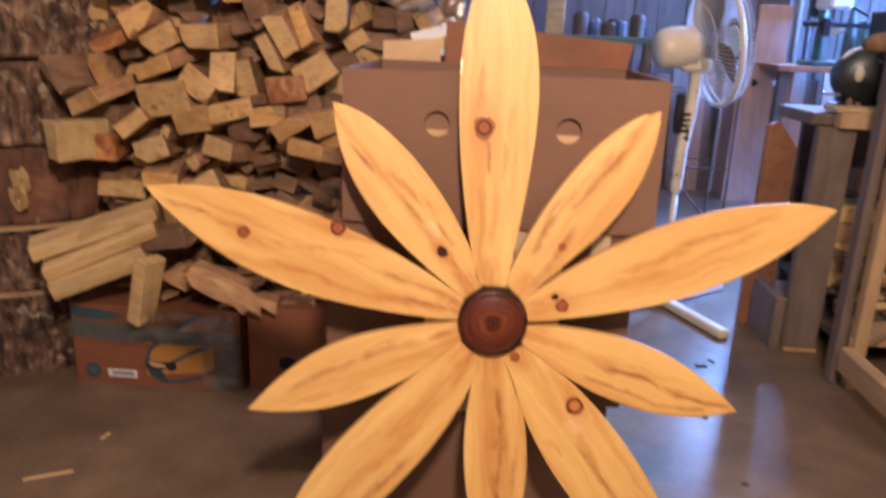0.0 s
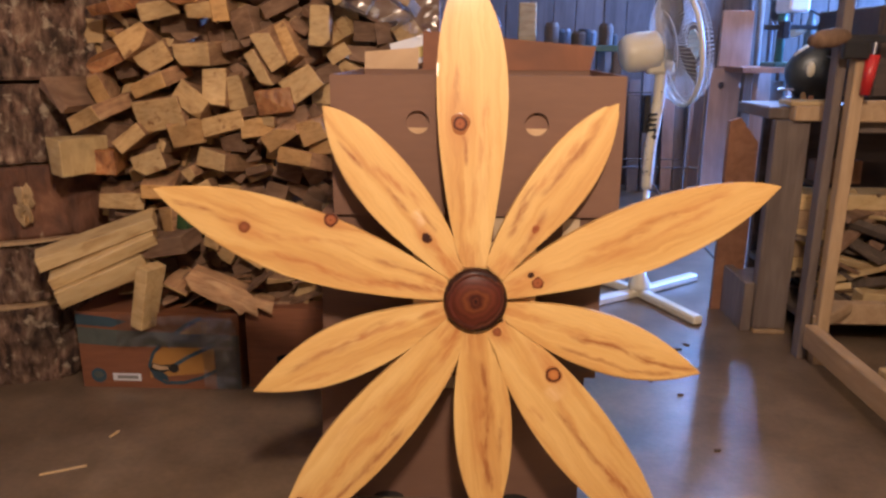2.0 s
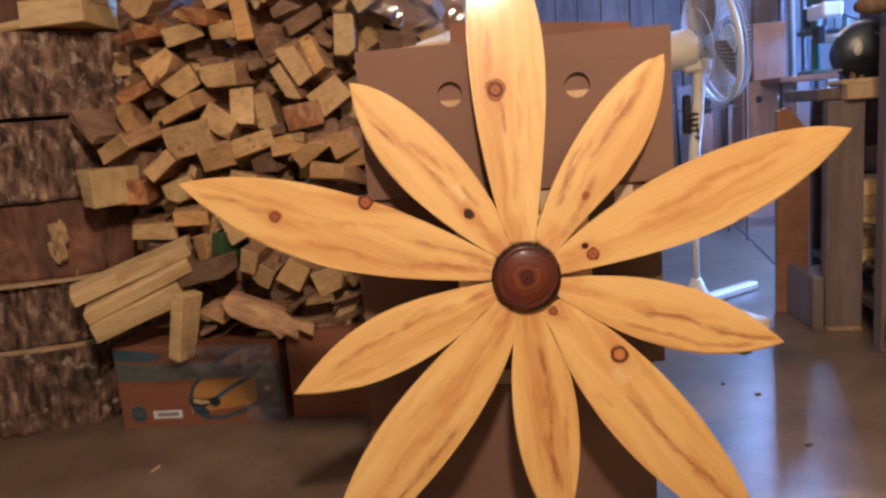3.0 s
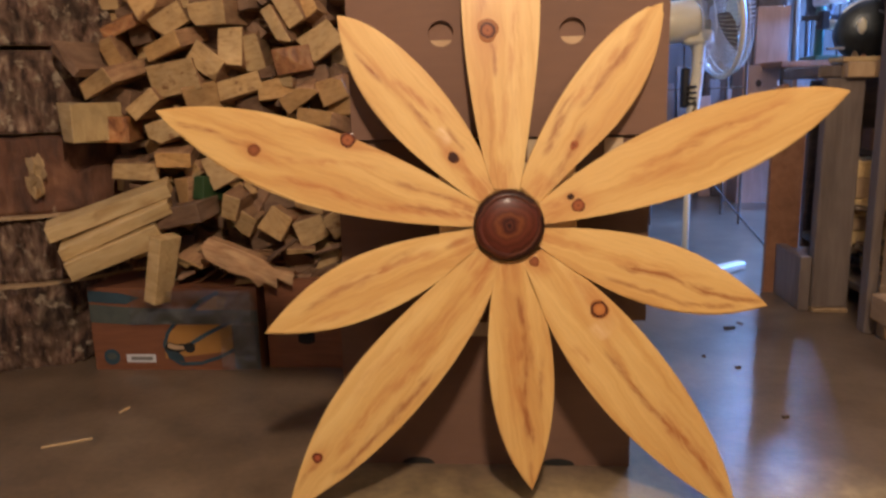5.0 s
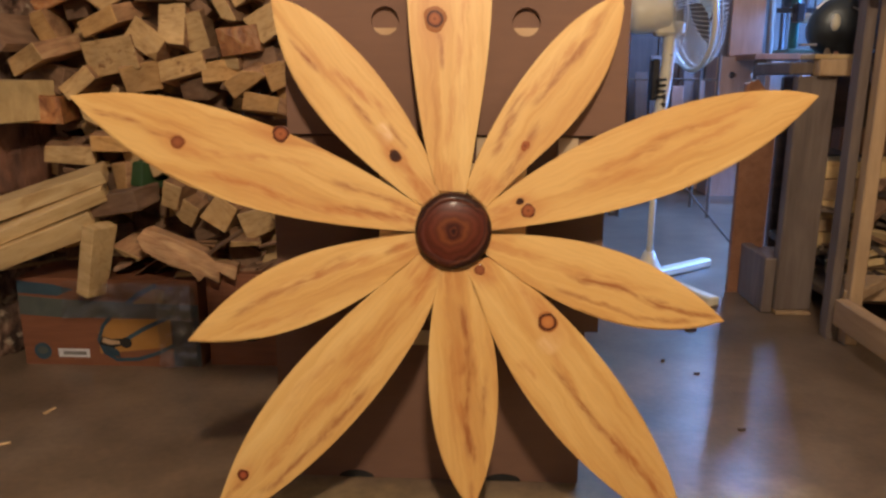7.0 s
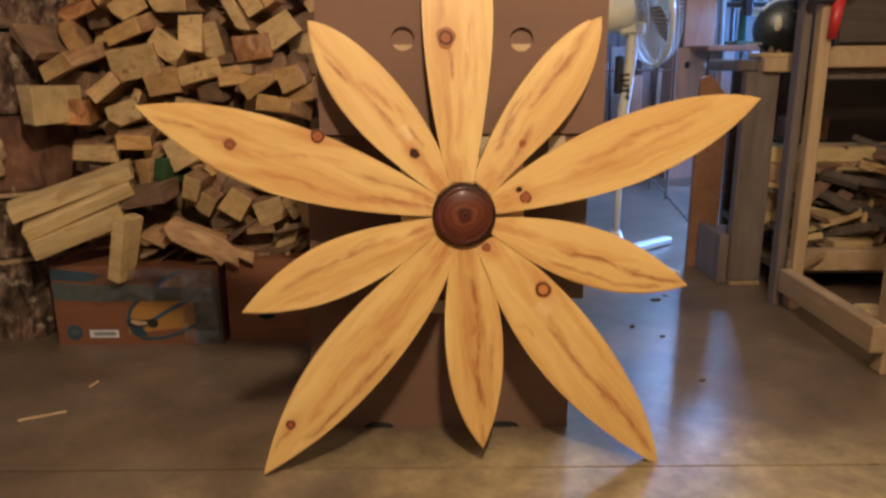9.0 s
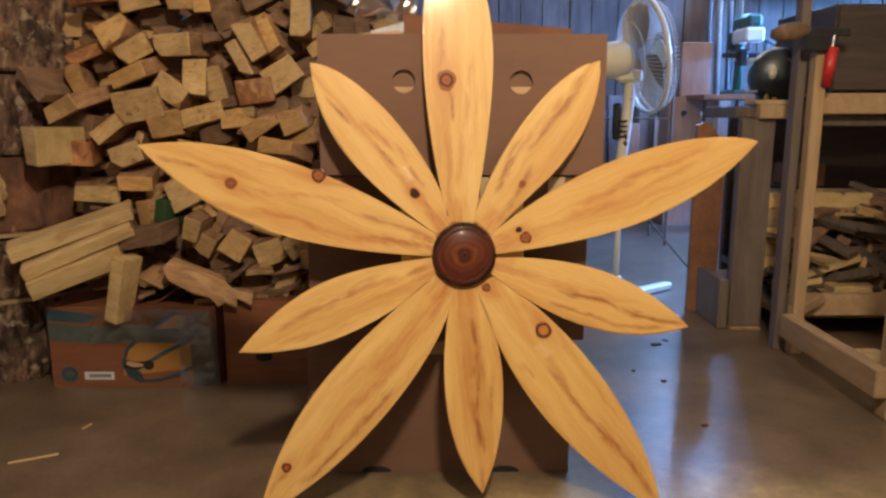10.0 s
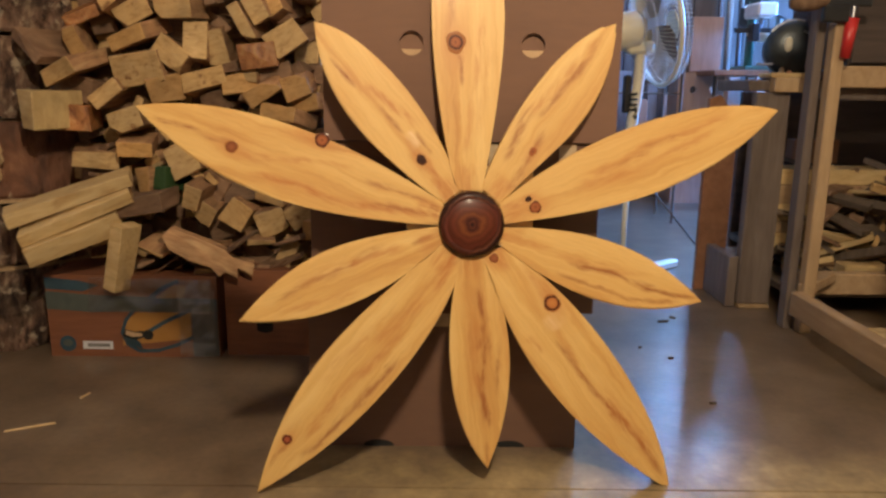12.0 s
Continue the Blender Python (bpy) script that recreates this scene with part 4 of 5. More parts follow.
for k in range(9):
    out = [(tr.uniform(0.5, 1.1) * 0.019 * math.cos(a * 0.57), tr.uniform(0.5, 1.2) * 0.03 * math.sin(a * 0.57)) for a in range(11)]
    part("bark_flake", slab(out, 0.004), STRAW if k % 3 else SAWN, torn, m=pose(tr.uniform(-0.014, 0.014), tr.uniform(-0.004, 0.006), tr.uniform(-0.034, 0.034), 90 + tr.uniform(-12, 12), tr.uniform(-20, 20), -20 + tr.uniform(-12, 12)))

# ---- scrap wood pile ----
brng = random.Random(21)
# dark: brown wood in front; set back in the gaps, shade in the colour
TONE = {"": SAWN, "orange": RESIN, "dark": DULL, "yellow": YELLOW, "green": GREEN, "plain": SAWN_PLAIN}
WORDS = {"": "pale sawn pine offcut in a scrap pile", "orange": "orange resin-stained pine offcut in a scrap pile", "dark": "dull dark brown offcut in a scrap pile",
         "yellow": "yellowish pine offcut in a scrap pile", "green": "green painted wood offcut in a scrap pile", "plain": "pale sawn pine board in a scrap pile"}


def offcut(x, y, z, w, h, rot, tone="", deep=None, tip=None, turn=None):
    d = deep or brng.uniform(0.1, 0.2)
    bm = box(-w / 2, w / 2, 0, d, -h / 2, h / 2, 0, 0.0045, brng)
    if brng.random() < 0.4 and deep is None:
        # a corner broken or sawn away
        sx, sz = brng.choice((-1, 1)), brng.choice((-1, 1))
        cut = Vector((sx * brng.uniform(0.6, 1.4), brng.uniform(-0.8, -0.1), sz * brng.uniform(0.6, 1.4))).normalized()
        at = Vector((sx * w * brng.uniform(0.22, 0.42), 0, sz * h * brng.uniform(0.22, 0.42)))
        bmesh.ops.bisect_plane(bm, geom=bm.verts[:] + bm.edges[:] + bm.faces[:], plane_co=at, plane_no=cut, clear_outer=True)
        bmesh.ops.holes_fill(bm, edges=[e for e in bm.edges if e.is_boundary])
    bmesh.ops.recalc_face_normals(bm, faces=bm.faces)
    bmesh.ops.bevel(bm, geom=bm.edges[:], offset=0.0018, segments=1, affect="EDGES")
    bmesh.ops.recalc_face_normals(bm, faces=bm.faces)
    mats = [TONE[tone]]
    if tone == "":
        # all faces but the front take the shaded brown
        mats.append(SHADED_SIDES)
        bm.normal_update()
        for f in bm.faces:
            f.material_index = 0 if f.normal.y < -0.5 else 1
    m = pose(x, y, z, tip if tip is not None else brng.uniform(-14, 16), -rot, turn if turn is not None else brng.uniform(-26, 20))
    return tagged(part("wood_offcut", bm, mats, m=m), WORDS[tone], "wood offcut", group="scrap wood pile")


offcut(-0.940, 1.952, 1.115, 0.017, 0.079, 38)
offcut(-0.871, 1.976, 1.127, 0.051, 0.102, 3)
offcut(-0.884, 1.963, 1.050, 0.072, 0.065, 38)
offcut(-0.783, 1.953, 1.096, 0.020, 0.086, 38)
offcut(-0.909, 1.929, 0.970, 0.078, 0.031, 8, "orange")
offcut(-0.847, 1.957, 0.902, 0.086, 0.052, 33)
offcut(-0.779, 1.958, 0.970, 0.095, 0.040, 10)
offcut(-0.745, 1.942, 1.007, 0.086, 0.037, -12, "orange")
offcut(-0.675, 1.942, 1.047, 0.080, 0.040, 20)
offcut(-0.659, 1.985, 1.106, 0.102, 0.038, 13)
offcut(-0.587, 1.969, 1.068, 0.084, 0.046, -47)
offcut(-0.627, 1.951, 0.991, 0.037, 0.095, 8)
offcut(-0.679, 1.960, 0.967, 0.072, 0.037, 4)
offcut(-0.534, 2.034, 1.026, 0.082, 0.039, 18, "dark")
offcut(-0.498, 2.030, 0.984, 0.099, 0.039, 25, "dark")
offcut(-0.415, 1.978, 1.071, 0.084, 0.067, 33)
offcut(-0.510, 1.958, 1.086, 0.115, 0.043, -22, "orange")
offcut(-0.331, 1.962, 1.028, 0.066, 0.064, 28)
offcut(-0.262, 1.970, 1.064, 0.090, 0.022, -22)
offcut(-0.198, 1.943, 1.004, 0.086, 0.026, -30)
offcut(-0.385, 1.965, 0.932, 0.049, 0.095, -5)
offcut(-0.511, 1.952, 0.879, 0.043, 0.098, 26)
offcut(-0.476, 1.980, 0.898, 0.041, 0.099, 26)
offcut(-0.538, 1.943, 0.829, 0.026, 0.089, 26)
offcut(-0.435, 1.971, 0.796, 0.090, 0.067, 36)
offcut(-0.809, 1.979, 0.854, 0.087, 0.052, 30)
offcut(-0.703, 1.950, 0.863, 0.100, 0.057, 1)
offcut(-0.661, 2.030, 0.883, 0.048, 0.084, 8, "dark")
offcut(-0.923, 1.969, 0.843, 0.096, 0.035, 26, "orange")
offcut(-0.815, 1.941, 0.787, 0.103, 0.040, 18)
offcut(-0.941, 1.945, 0.772, 0.040, 0.080, 20)
offcut(-1.034, 1.895, 0.765, 0.092, 0.031, -42, "dark")
offcut(-0.971, 1.908, 0.709, 0.104, 0.039, 18)
offcut(-0.971, 1.975, 0.675, 0.110, 0.064, -16, "dark")
offcut(-0.716, 1.949, 0.756, 0.089, 0.057, -34)
offcut(-0.654, 1.955, 0.788, 0.055, 0.089, 0)
offcut(-0.607, 1.976, 0.771, 0.047, 0.087, 8)
offcut(-0.800, 1.954, 0.716, 0.132, 0.075, 10)
offcut(-0.879, 1.947, 0.656, 0.083, 0.040, 38)
offcut(-0.645, 1.971, 0.697, 0.110, 0.044, 14)
offcut(-0.506, 1.960, 0.752, 0.095, 0.061, 12, "orange")
offcut(-0.554, 1.976, 0.686, 0.087, 0.047, 10)
offcut(-0.498, 1.951, 0.664, 0.095, 0.040, 28)
offcut(-0.414, 1.954, 0.680, 0.069, 0.055, 20)
offcut(-0.395, 1.976, 0.640, 0.076, 0.044, 6)
offcut(-0.736, 1.963, 0.669, 0.087, 0.061, 12)
offcut(-0.841, 1.963, 0.591, 0.087, 0.052, 18)
offcut(-0.632, 2.001, 0.642, 0.074, 0.044, 3, "dark")
offcut(-0.458, 1.941, 0.617, 0.100, 0.036, -6)
offcut(-0.686, 1.982, 0.602, 0.088, 0.050, -10)
# pieces set back in the gaps, darkened for depth
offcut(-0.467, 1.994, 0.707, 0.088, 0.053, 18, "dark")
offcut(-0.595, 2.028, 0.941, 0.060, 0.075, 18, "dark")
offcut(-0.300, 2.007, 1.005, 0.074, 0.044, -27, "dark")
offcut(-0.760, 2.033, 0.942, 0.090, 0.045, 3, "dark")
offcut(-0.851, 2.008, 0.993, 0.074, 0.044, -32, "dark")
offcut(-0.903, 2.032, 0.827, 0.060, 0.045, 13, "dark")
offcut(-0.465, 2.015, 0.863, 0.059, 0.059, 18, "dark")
offcut(-0.817, 1.951, 0.521, 0.086, 0.034, -2)
offcut(-0.921, 1.962, 0.492, 0.110, 0.046, -4)
offcut(-0.948, 2.006, 0.445, 0.103, 0.038, -2, "dark")
offcut(-0.713, 1.971, 0.496, 0.070, 0.081, 25)
offcut(-0.808, 1.961, 0.445, 0.043, 0.066, 5)
offcut(-0.762, 1.950, 0.453, 0.034, 0.063, -4, "green")
offcut(-0.841, 2.019, 0.377, 0.122, 0.045, 12, "dark")
offcut(-0.684, 1.945, 0.398, 0.043, 0.066, -20)
offcut(-0.661, 1.971, 0.358, 0.061, 0.058, -32)
offcut(-0.579, 1.969, 0.356, 0.064, 0.067, -33)
offcut(-0.485, 1.957, 0.338, 0.072, 0.063, 20)
offcut(-0.416, 1.976, 0.356, 0.073, 0.064, 32)
offcut(-0.533, 1.999, 0.249, 0.097, 0.050, -28, "dark")
offcut(-0.445, 1.958, 0.267, 0.043, 0.075, -28)
offcut(-0.429, 1.976, 0.233, 0.064, 0.032, 38)
offcut(-0.390, 1.957, 0.320, 0.040, 0.046, 0)
# more pieces set back, most of them darkened for depth
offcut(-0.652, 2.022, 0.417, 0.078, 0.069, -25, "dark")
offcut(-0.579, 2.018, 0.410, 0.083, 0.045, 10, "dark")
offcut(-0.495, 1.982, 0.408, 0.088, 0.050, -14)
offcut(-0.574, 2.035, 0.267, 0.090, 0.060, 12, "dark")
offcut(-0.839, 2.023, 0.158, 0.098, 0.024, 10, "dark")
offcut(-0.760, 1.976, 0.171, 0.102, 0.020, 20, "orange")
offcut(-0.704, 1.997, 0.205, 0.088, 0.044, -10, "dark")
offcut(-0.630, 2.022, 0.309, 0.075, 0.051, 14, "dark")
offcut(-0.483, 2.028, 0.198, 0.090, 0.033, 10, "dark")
end = offcut(-1.032, 1.868, 0.617, 0.055, 0.09, 0, "yellow", 0.13, 0, -30)
end.data.materials.append(SAWN_PLAIN)
for poly in end.data.polygons:
    if poly.normal.y < -0.7:
        poly.material_index = 1
offcut(-0.955, 1.93, 0.6, 0.075, 0.062, 0, "orange", 0.12, 0, 8)
# boards lying across the face of the pile
offcut(-0.795, 1.885, 0.39, 0.13, 0.042, 9, "dark", 0.1, 4, -6)
offcut(-0.94, 1.845, 0.405, 0.30, 0.034, 19, "plain", 0.07, 12, 18)
offcut(-0.92, 1.835, 0.365, 0.27, 0.036, 21, "plain", 0.07, 14, 20)
offcut(-0.925, 1.83, 0.312, 0.225, 0.05, 20, "plain", 0.07, 10, 24)
offcut(-0.848, 1.845, 0.268, 0.042, 0.165, -11, "plain", 0.06, -6, -24)
jagged = slab([(-0.114, 0.004), (-0.104, 0.031), (-0.02, 0.03), (0.03, 0.027), (0.062, 0.013), (0.112, 0.02), (0.119, -0.012), (0.078, -0.006), (0.088, -0.03), (0.055, -0.026), (0.045, -0.042), (0.02, -0.028),
               (-0.03, -0.03), (-0.09, -0.02)], 0.09, 0.002)
tagged(part("wood_offcut", jagged, REDPINE, m=pose(-0.622, 1.86, 0.275, -8, 23, 10) @ pose(0, 0, 0, 90, 0, 0)), "splintered reddish pine board in a scrap pile", "wood offcut", group="scrap wood pile")
offcut(-1.07, 1.90, 1.037, 0.155, 0.058, 0, "plain", 0.2, 0, 4)
offcut(-1.06, 1.91, 1.08, 0.135, 0.026, 2, "plain", 0.2, 0, 4)
offcut(-1.17, 1.90, 1.015, 0.13, 0.024, 6, "plain", 0.2, 0, 0)

# thin broken scraps lodged low in the pile
for k in range(26):
    x = brng.uniform(-0.98, -0.4)
    offcut(x, 1.915 + brng.uniform(-0.02, 0.05), brng.uniform(0.215, 0.30), brng.uniform(0.03, 0.1), brng.uniform(0.006, 0.016), brng.uniform(-35, 35), "dark" if k % 3 else "", 0.1)
for k in range(46):
    x, z = brng.uniform(-0.93, -0.36), brng.uniform(0.38, 1.05)
    offcut(x, 1.985 + brng.uniform(-0.015, 0.03), z, brng.uniform(0.025, 0.055), brng.uniform(0.012, 0.032), brng.uniform(-50, 50), "dark" if k % 2 else "", 0.1)

# the heap behind the face, mostly darkened so that the gaps read as shade
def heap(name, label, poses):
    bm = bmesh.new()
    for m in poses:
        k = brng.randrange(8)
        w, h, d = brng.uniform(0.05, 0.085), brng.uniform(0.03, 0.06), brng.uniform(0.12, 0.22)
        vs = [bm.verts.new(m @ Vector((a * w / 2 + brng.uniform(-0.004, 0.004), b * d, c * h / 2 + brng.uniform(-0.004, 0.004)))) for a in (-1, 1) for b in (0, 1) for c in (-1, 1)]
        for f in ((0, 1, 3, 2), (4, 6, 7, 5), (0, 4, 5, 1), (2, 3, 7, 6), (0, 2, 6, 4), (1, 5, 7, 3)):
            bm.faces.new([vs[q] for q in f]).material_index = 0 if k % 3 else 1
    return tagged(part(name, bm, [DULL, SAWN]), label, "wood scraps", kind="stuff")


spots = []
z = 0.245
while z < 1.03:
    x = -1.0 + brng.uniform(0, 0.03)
    # the low right end is added behind the boxes to block window light
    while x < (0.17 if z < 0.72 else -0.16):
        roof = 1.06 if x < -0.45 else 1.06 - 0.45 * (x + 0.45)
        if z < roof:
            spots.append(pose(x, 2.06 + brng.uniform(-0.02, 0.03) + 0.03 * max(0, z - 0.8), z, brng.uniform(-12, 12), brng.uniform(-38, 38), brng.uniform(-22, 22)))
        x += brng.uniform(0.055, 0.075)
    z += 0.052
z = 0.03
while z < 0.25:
    # hidden rows at the floor; those furthest right also block window light
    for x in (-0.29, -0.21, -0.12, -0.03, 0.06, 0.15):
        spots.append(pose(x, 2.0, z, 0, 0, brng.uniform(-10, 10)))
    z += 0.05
heap("scrap_wood_heap", "dense heap of pine offcuts, mostly darkened as shade in the gaps", spots)

sheet = crumpled("paper_sheet", 10, 8, 0.115, 0.07, 0.006, 5.5, WHITE, m=pose(-0.145, 1.88, 0.875, 60, -14, 0))
tagged(sheet, "creased white paper with a yellow print on the pile", "paper")
part("yellow_print", box(-0.02, 0.03, -0.022, 0.006, 0.0065, 0.0075, 0), YELLOWP, sheet)
bag = crumpled("plastic_film", 20, 10, 0.22, 0.1, 0.025, 9.2, FILM, m=pose(-0.2, 1.91, 0.975, 65, 20, 0), freq=10)
tagged(bag, "crumpled clear plastic film over the scrap pile", "plastic film")

# splinters on the floor
for x, y, ln, a in ((-0.878, 1.478, 0.092, 27), (-0.841, 1.636, 0.03, 76), (-0.1, 1.2, 0.012, 60)):
    tagged(part("splinter", box(-ln / 2, ln / 2, -0.003, 0.003, 0, 0.004, 0.001), STRAW, m=pose(x, y, 0, 0, 0, a)), "thin pale wood splinter on the floor", "splinter", group="splinters")

for x, y, ln, a in ((0.56, 1.63, 0.014, 12), (0.55, 1.91, 0.012, 40), (0.49, 1.99, 0.009, -20), (0.62, 2.22, 0.03, 8), (0.66, 2.26, 0.018, -35)):
    tagged(part("wood_chip", box(-ln / 2, ln / 2, -0.004, 0.004, 0, 0.005, 0.001, 0.0015, brng), OLDWOOD, m=pose(x, y, 0, 0, 0, a)), "small dark wood chip on the floor", "wood chip", group="wood chips")

# ---- pedestal fan ----
fan = thing("pedestal_fan", "old ivory pedestal fan with chipped pole and crossed feet", "pedestal fan", pose(0.615, 2.74, 0, 0, 0, 0))
for a in (38, 128, 214, -66):
    part("foot", box(0.0, 0.33, -0.02, 0.02, 0.0, 0.03, 0.006), IVORY, fan, m=pose(0, 0, 0.0, 0, 0, a))
part("base_collar", lathe([(0.04, 0.025), (0.04, 0.05), (0.026, 0.075), (0.018, 0.1)]), IVORY, fan, smooth=True)
part("pole", rod((0, 0, 0.05), (0.0, 0, 0.46), 0.0105), IVORY, fan, "slim cream pole", smooth=True)
part("collar", lathe([(0.015, 0.40), (0.019, 0.41), (0.019, 0.445), (0.014, 0.455)]), IVORY, fan, smooth=True)
part("neck", tube([(0, 0, 0.45), (0.002, 0, 0.55), (0.012, 0, 0.64), (0.018, 0, 0.72), (0.02, 0, 0.81)], 0.02, 14), CHIPPED, fan, "upper neck with black chipped paint", smooth=True)
part("switch_box", box(-0.034, -0.008, -0.012, 0.016, 0.6, 0.73, 0.006), BLACK, fan, "black control switch")
for k in range(4):
    part("switch_key", box(-0.02, 0.012, -0.026, -0.016, 0.608 + k * 0.018, 0.616 + k * 0.018, 0.002), BLACK, fan)
HEAD = pose(-0.025, 0.0, 0.878, 0, 0, -83) @ pose(0, 0, 0, -90 + 8, 0, 0)
head = part("motor_housing", lathe([(0.02, -0.1), (0.05, -0.096), (0.062, -0.08), (0.066, -0.05), (0.064, 0.02), (0.05, 0.035), (0.02, 0.036)], 32), IVORY, fan, "rounded ivory motor housing", m=HEAD, smooth=True)
part("saddle", box(-0.035, 0.06, -0.03, 0.03, 0.80, 0.845, 0.01), IVORY, fan)
part("oscillation_knob", rod((0.015, 0, 0.94), (0.015, 0, 0.975), 0.006), BLACK, fan, "small dark knob")
R = 0.198


def ring(r, z, thick, mat, name="guard_ring"):
    part(name, tube([(r * math.cos(k * math.pi / 24), r * math.sin(k * math.pi / 24), z) for k in range(48)], thick, 6, True), mat, fan, m=HEAD, smooth=True)


ring(R, 0.1, 0.0085, IVORY, "guard_rim")
ring(R * 0.96, 0.125, 0.002, WIRE)
ring(R * 0.62, 0.048, 0.0018, WIRE)
ring(R * 0.35, 0.155, 0.0025, WIRE)
ring(R * 0.3, 0.035, 0.0025, WIRE)
wire_back = mesh_of("guard_wire", tube([(0.055, 0, 0.034), (0.10, 0, 0.04), (0.17, 0, 0.058), (0.192, 0, 0.085), (R, 0, 0.1)], 0.0011, 4), WIRE)
wire_front = mesh_of("guard_wire", tube([(R, 0, 0.1), (0.195, 0, 0.125), (0.18, 0, 0.146), (0.075, 0, 0.156)], 0.0011, 4), WIRE)
for k in range(84):
    for me in (wire_back, wire_front):
        ob = new("guard_wire", me)
        ob.parent = fan
        ob.matrix_basis = HEAD @ Matrix.Rotation(2 * math.pi * k / 84, 4, "Z")
part("badge", lathe([(0.05, 0.152), (0.05, 0.158), (0.03, 0.161)], 24), IVORY, fan, m=HEAD)
BLADE = surface("smoky_fan_blade", [(0.3, (0.10, 0.08, 0.068)), (0.7, (0.15, 0.12, 0.10))], scale=9, rough=0.8, bump=0, stain=0.2)
for k in range(3):
    out = [(0.03, -0.02), (0.08, -0.05), (0.14, -0.075), (0.18, -0.06), (0.18, 0.0), (0.165, 0.05), (0.1, 0.05), (0.04, 0.02)]
    part("blade", slab(out, 0.003), BLADE, fan, "smoky translucent fan blade", m=HEAD @ Matrix.Rotation(2.094 * k + 0.5, 4, "Z") @ pose(0, 0, 0.095, 14, 0, 0))
part("cable", tube([(0.0, -0.01, 0.44), (0.06, 0.0, 0.37), (0.16, 0.05, 0.26), (0.3, 0.15, 0.12), (0.42, 0.3, 0.006), (0.6, 0.5, 0.004)], 0.0035, 6), OLDWOOD, fan, "thin grey power cable", smooth=True)

# ---- far workbench ----
bench = thing("workbench", "rough grey wooden workbench with a light pine edge", "workbench", pose(0, 0, 0))
part("leg", box(0.903, 1.006, 2.385, 2.425, 0.012, 0.679, 0.003), GREYWOOD, bench)
part("leg_foot", box(0.905, 1.004, 2.372, 2.425, 0.0, 0.0115, 0.002), LUMBER, bench)
part("leg", box(1.7, 1.8, 2.4, 2.44, 0, 0.679, 0.003), GREYWOOD, bench)
part("leg", box(1.7, 1.8, 2.62, 2.66, 0, 0.679, 0.003), GREYWOOD, bench)
part("side_panel", slab([(0, 0), (0.1, 0), (0.1, 0.585), (0.035, 0.668), (0.0, 0.655)], 0.022, 0.002), REDWOOD, bench, "red-brown upright board with a slanted top", m=pose(0.838, 2.60, 0.0, 90, 0, 0))
part("low_board", box(0.868, 0.90, 2.39, 2.60, 0.0, 0.165, 0.003), GREYWOOD, bench)
part("low_board", box(0.902, 1.0, 2.44, 2.62, 0.13, 0.15, 0.003), GREYWOOD, bench)
part("worktop", box(0.885, 1.95, 2.405, 2.68, 0.681, 0.716, 0.004), GREYWOOD, bench)
part("edge_board", box(0.945, 1.06, 2.36, 2.403, 0.679, 0.722, 0.003), LUMBER, bench, "light pine edge board")
part("shelf", box(1.01, 1.9, 2.5, 2.76, 0.15, 0.175, 0.003), OLDWOOD, bench)
# carried down to the floor to block window light under the bench
part("back_board", box(1.012, 1.9, 2.77, 2.79, 0.0, 0.678, 0.003), DARKWOOD, bench)
lr = random.Random(8)
for k, (z0, h) in enumerate(((0.176, 0.05), (0.227, 0.042), (0.27, 0.055), (0.326, 0.06), (0.387, 0.05))):
    tagged(part("board", box(1.012 + lr.uniform(0, 0.015), 1.6, 2.46 + lr.uniform(0, 0.03), 2.62, z0, z0 + h, 0.003), LUMBER_Y if k % 2 else SAWN_PLAIN),
           "short pine board stacked under a workbench", "board", group="boards under the workbench")
# ---- bench grinder ----
tagged(part("board", box(0.935, 1.075, 2.375, 2.47, 0.7225, 0.736, 0.002), SAWN_PLAIN), "thin pale board lying on the workbench", "board")
gr = thing("bench_grinder", "dark bench grinder with steel highlight arcs and pale oval cap", "bench grinder", pose(1.068, 2.56, 0.717, 0, 0, -14) @ Matrix.Scale(1.1, 4))
part("foot", box(-0.07, 0.07, -0.05, 0.05, 0, 0.016, 0.005), CAST, gr)
part("pedestal", box(-0.04, 0.04, -0.035, 0.035, 0.012, 0.05, 0.01), CAST, gr)
AXIS = pose(0, 0, 0.088, 90, 0, 0)
part("motor", lathe([(0.05, -0.09), (0.066, -0.08), (0.07, -0.05), (0.07, 0.0), (0.066, 0.02)], 36), CAST, gr, m=AXIS, smooth=True)
part("wheel_guard", lathe([(0.066, 0.021), (0.078, 0.024), (0.08, 0.045), (0.076, 0.06), (0.06, 0.07), (0.035, 0.076), (0.012, 0.078)], 36), CAST, gr, "rounded dark wheel cover", m=AXIS, smooth=True)
part("guard_cap", lathe([(0.011, 0.0), (0.011, 0.006), (0.006, 0.011)], 18), IVORY, gr, "pale oval cap", m=pose(-0.02, -0.074, 0.098, 90, 0, 0) @ Matrix.Diagonal((1, 1.9, 1, 1)))
# steel arcs shaped as the bright highlights on the rounded cover
part("chrome_band", tube([(0.077 * math.cos(a), -0.05, 0.088 + 0.077 * math.sin(a)) for a in (0.7 + 0.13 * k for k in range(15))], 0.006, 8), STEEL, gr, "shiny steel arc placed as a highlight", smooth=True)
part("chrome_band", tube([(0.05 * math.cos(a), -0.072, 0.088 + 0.05 * math.sin(a)) for a in (0.2 + 0.13 * k for k in range(9))], 0.003, 8), STEEL, gr, "shiny steel arc placed as a highlight", smooth=True)
part("tool_rest", box(-0.1, -0.06, -0.1, -0.07, 0.04, 0.046, 0.001), STEEL, gr)
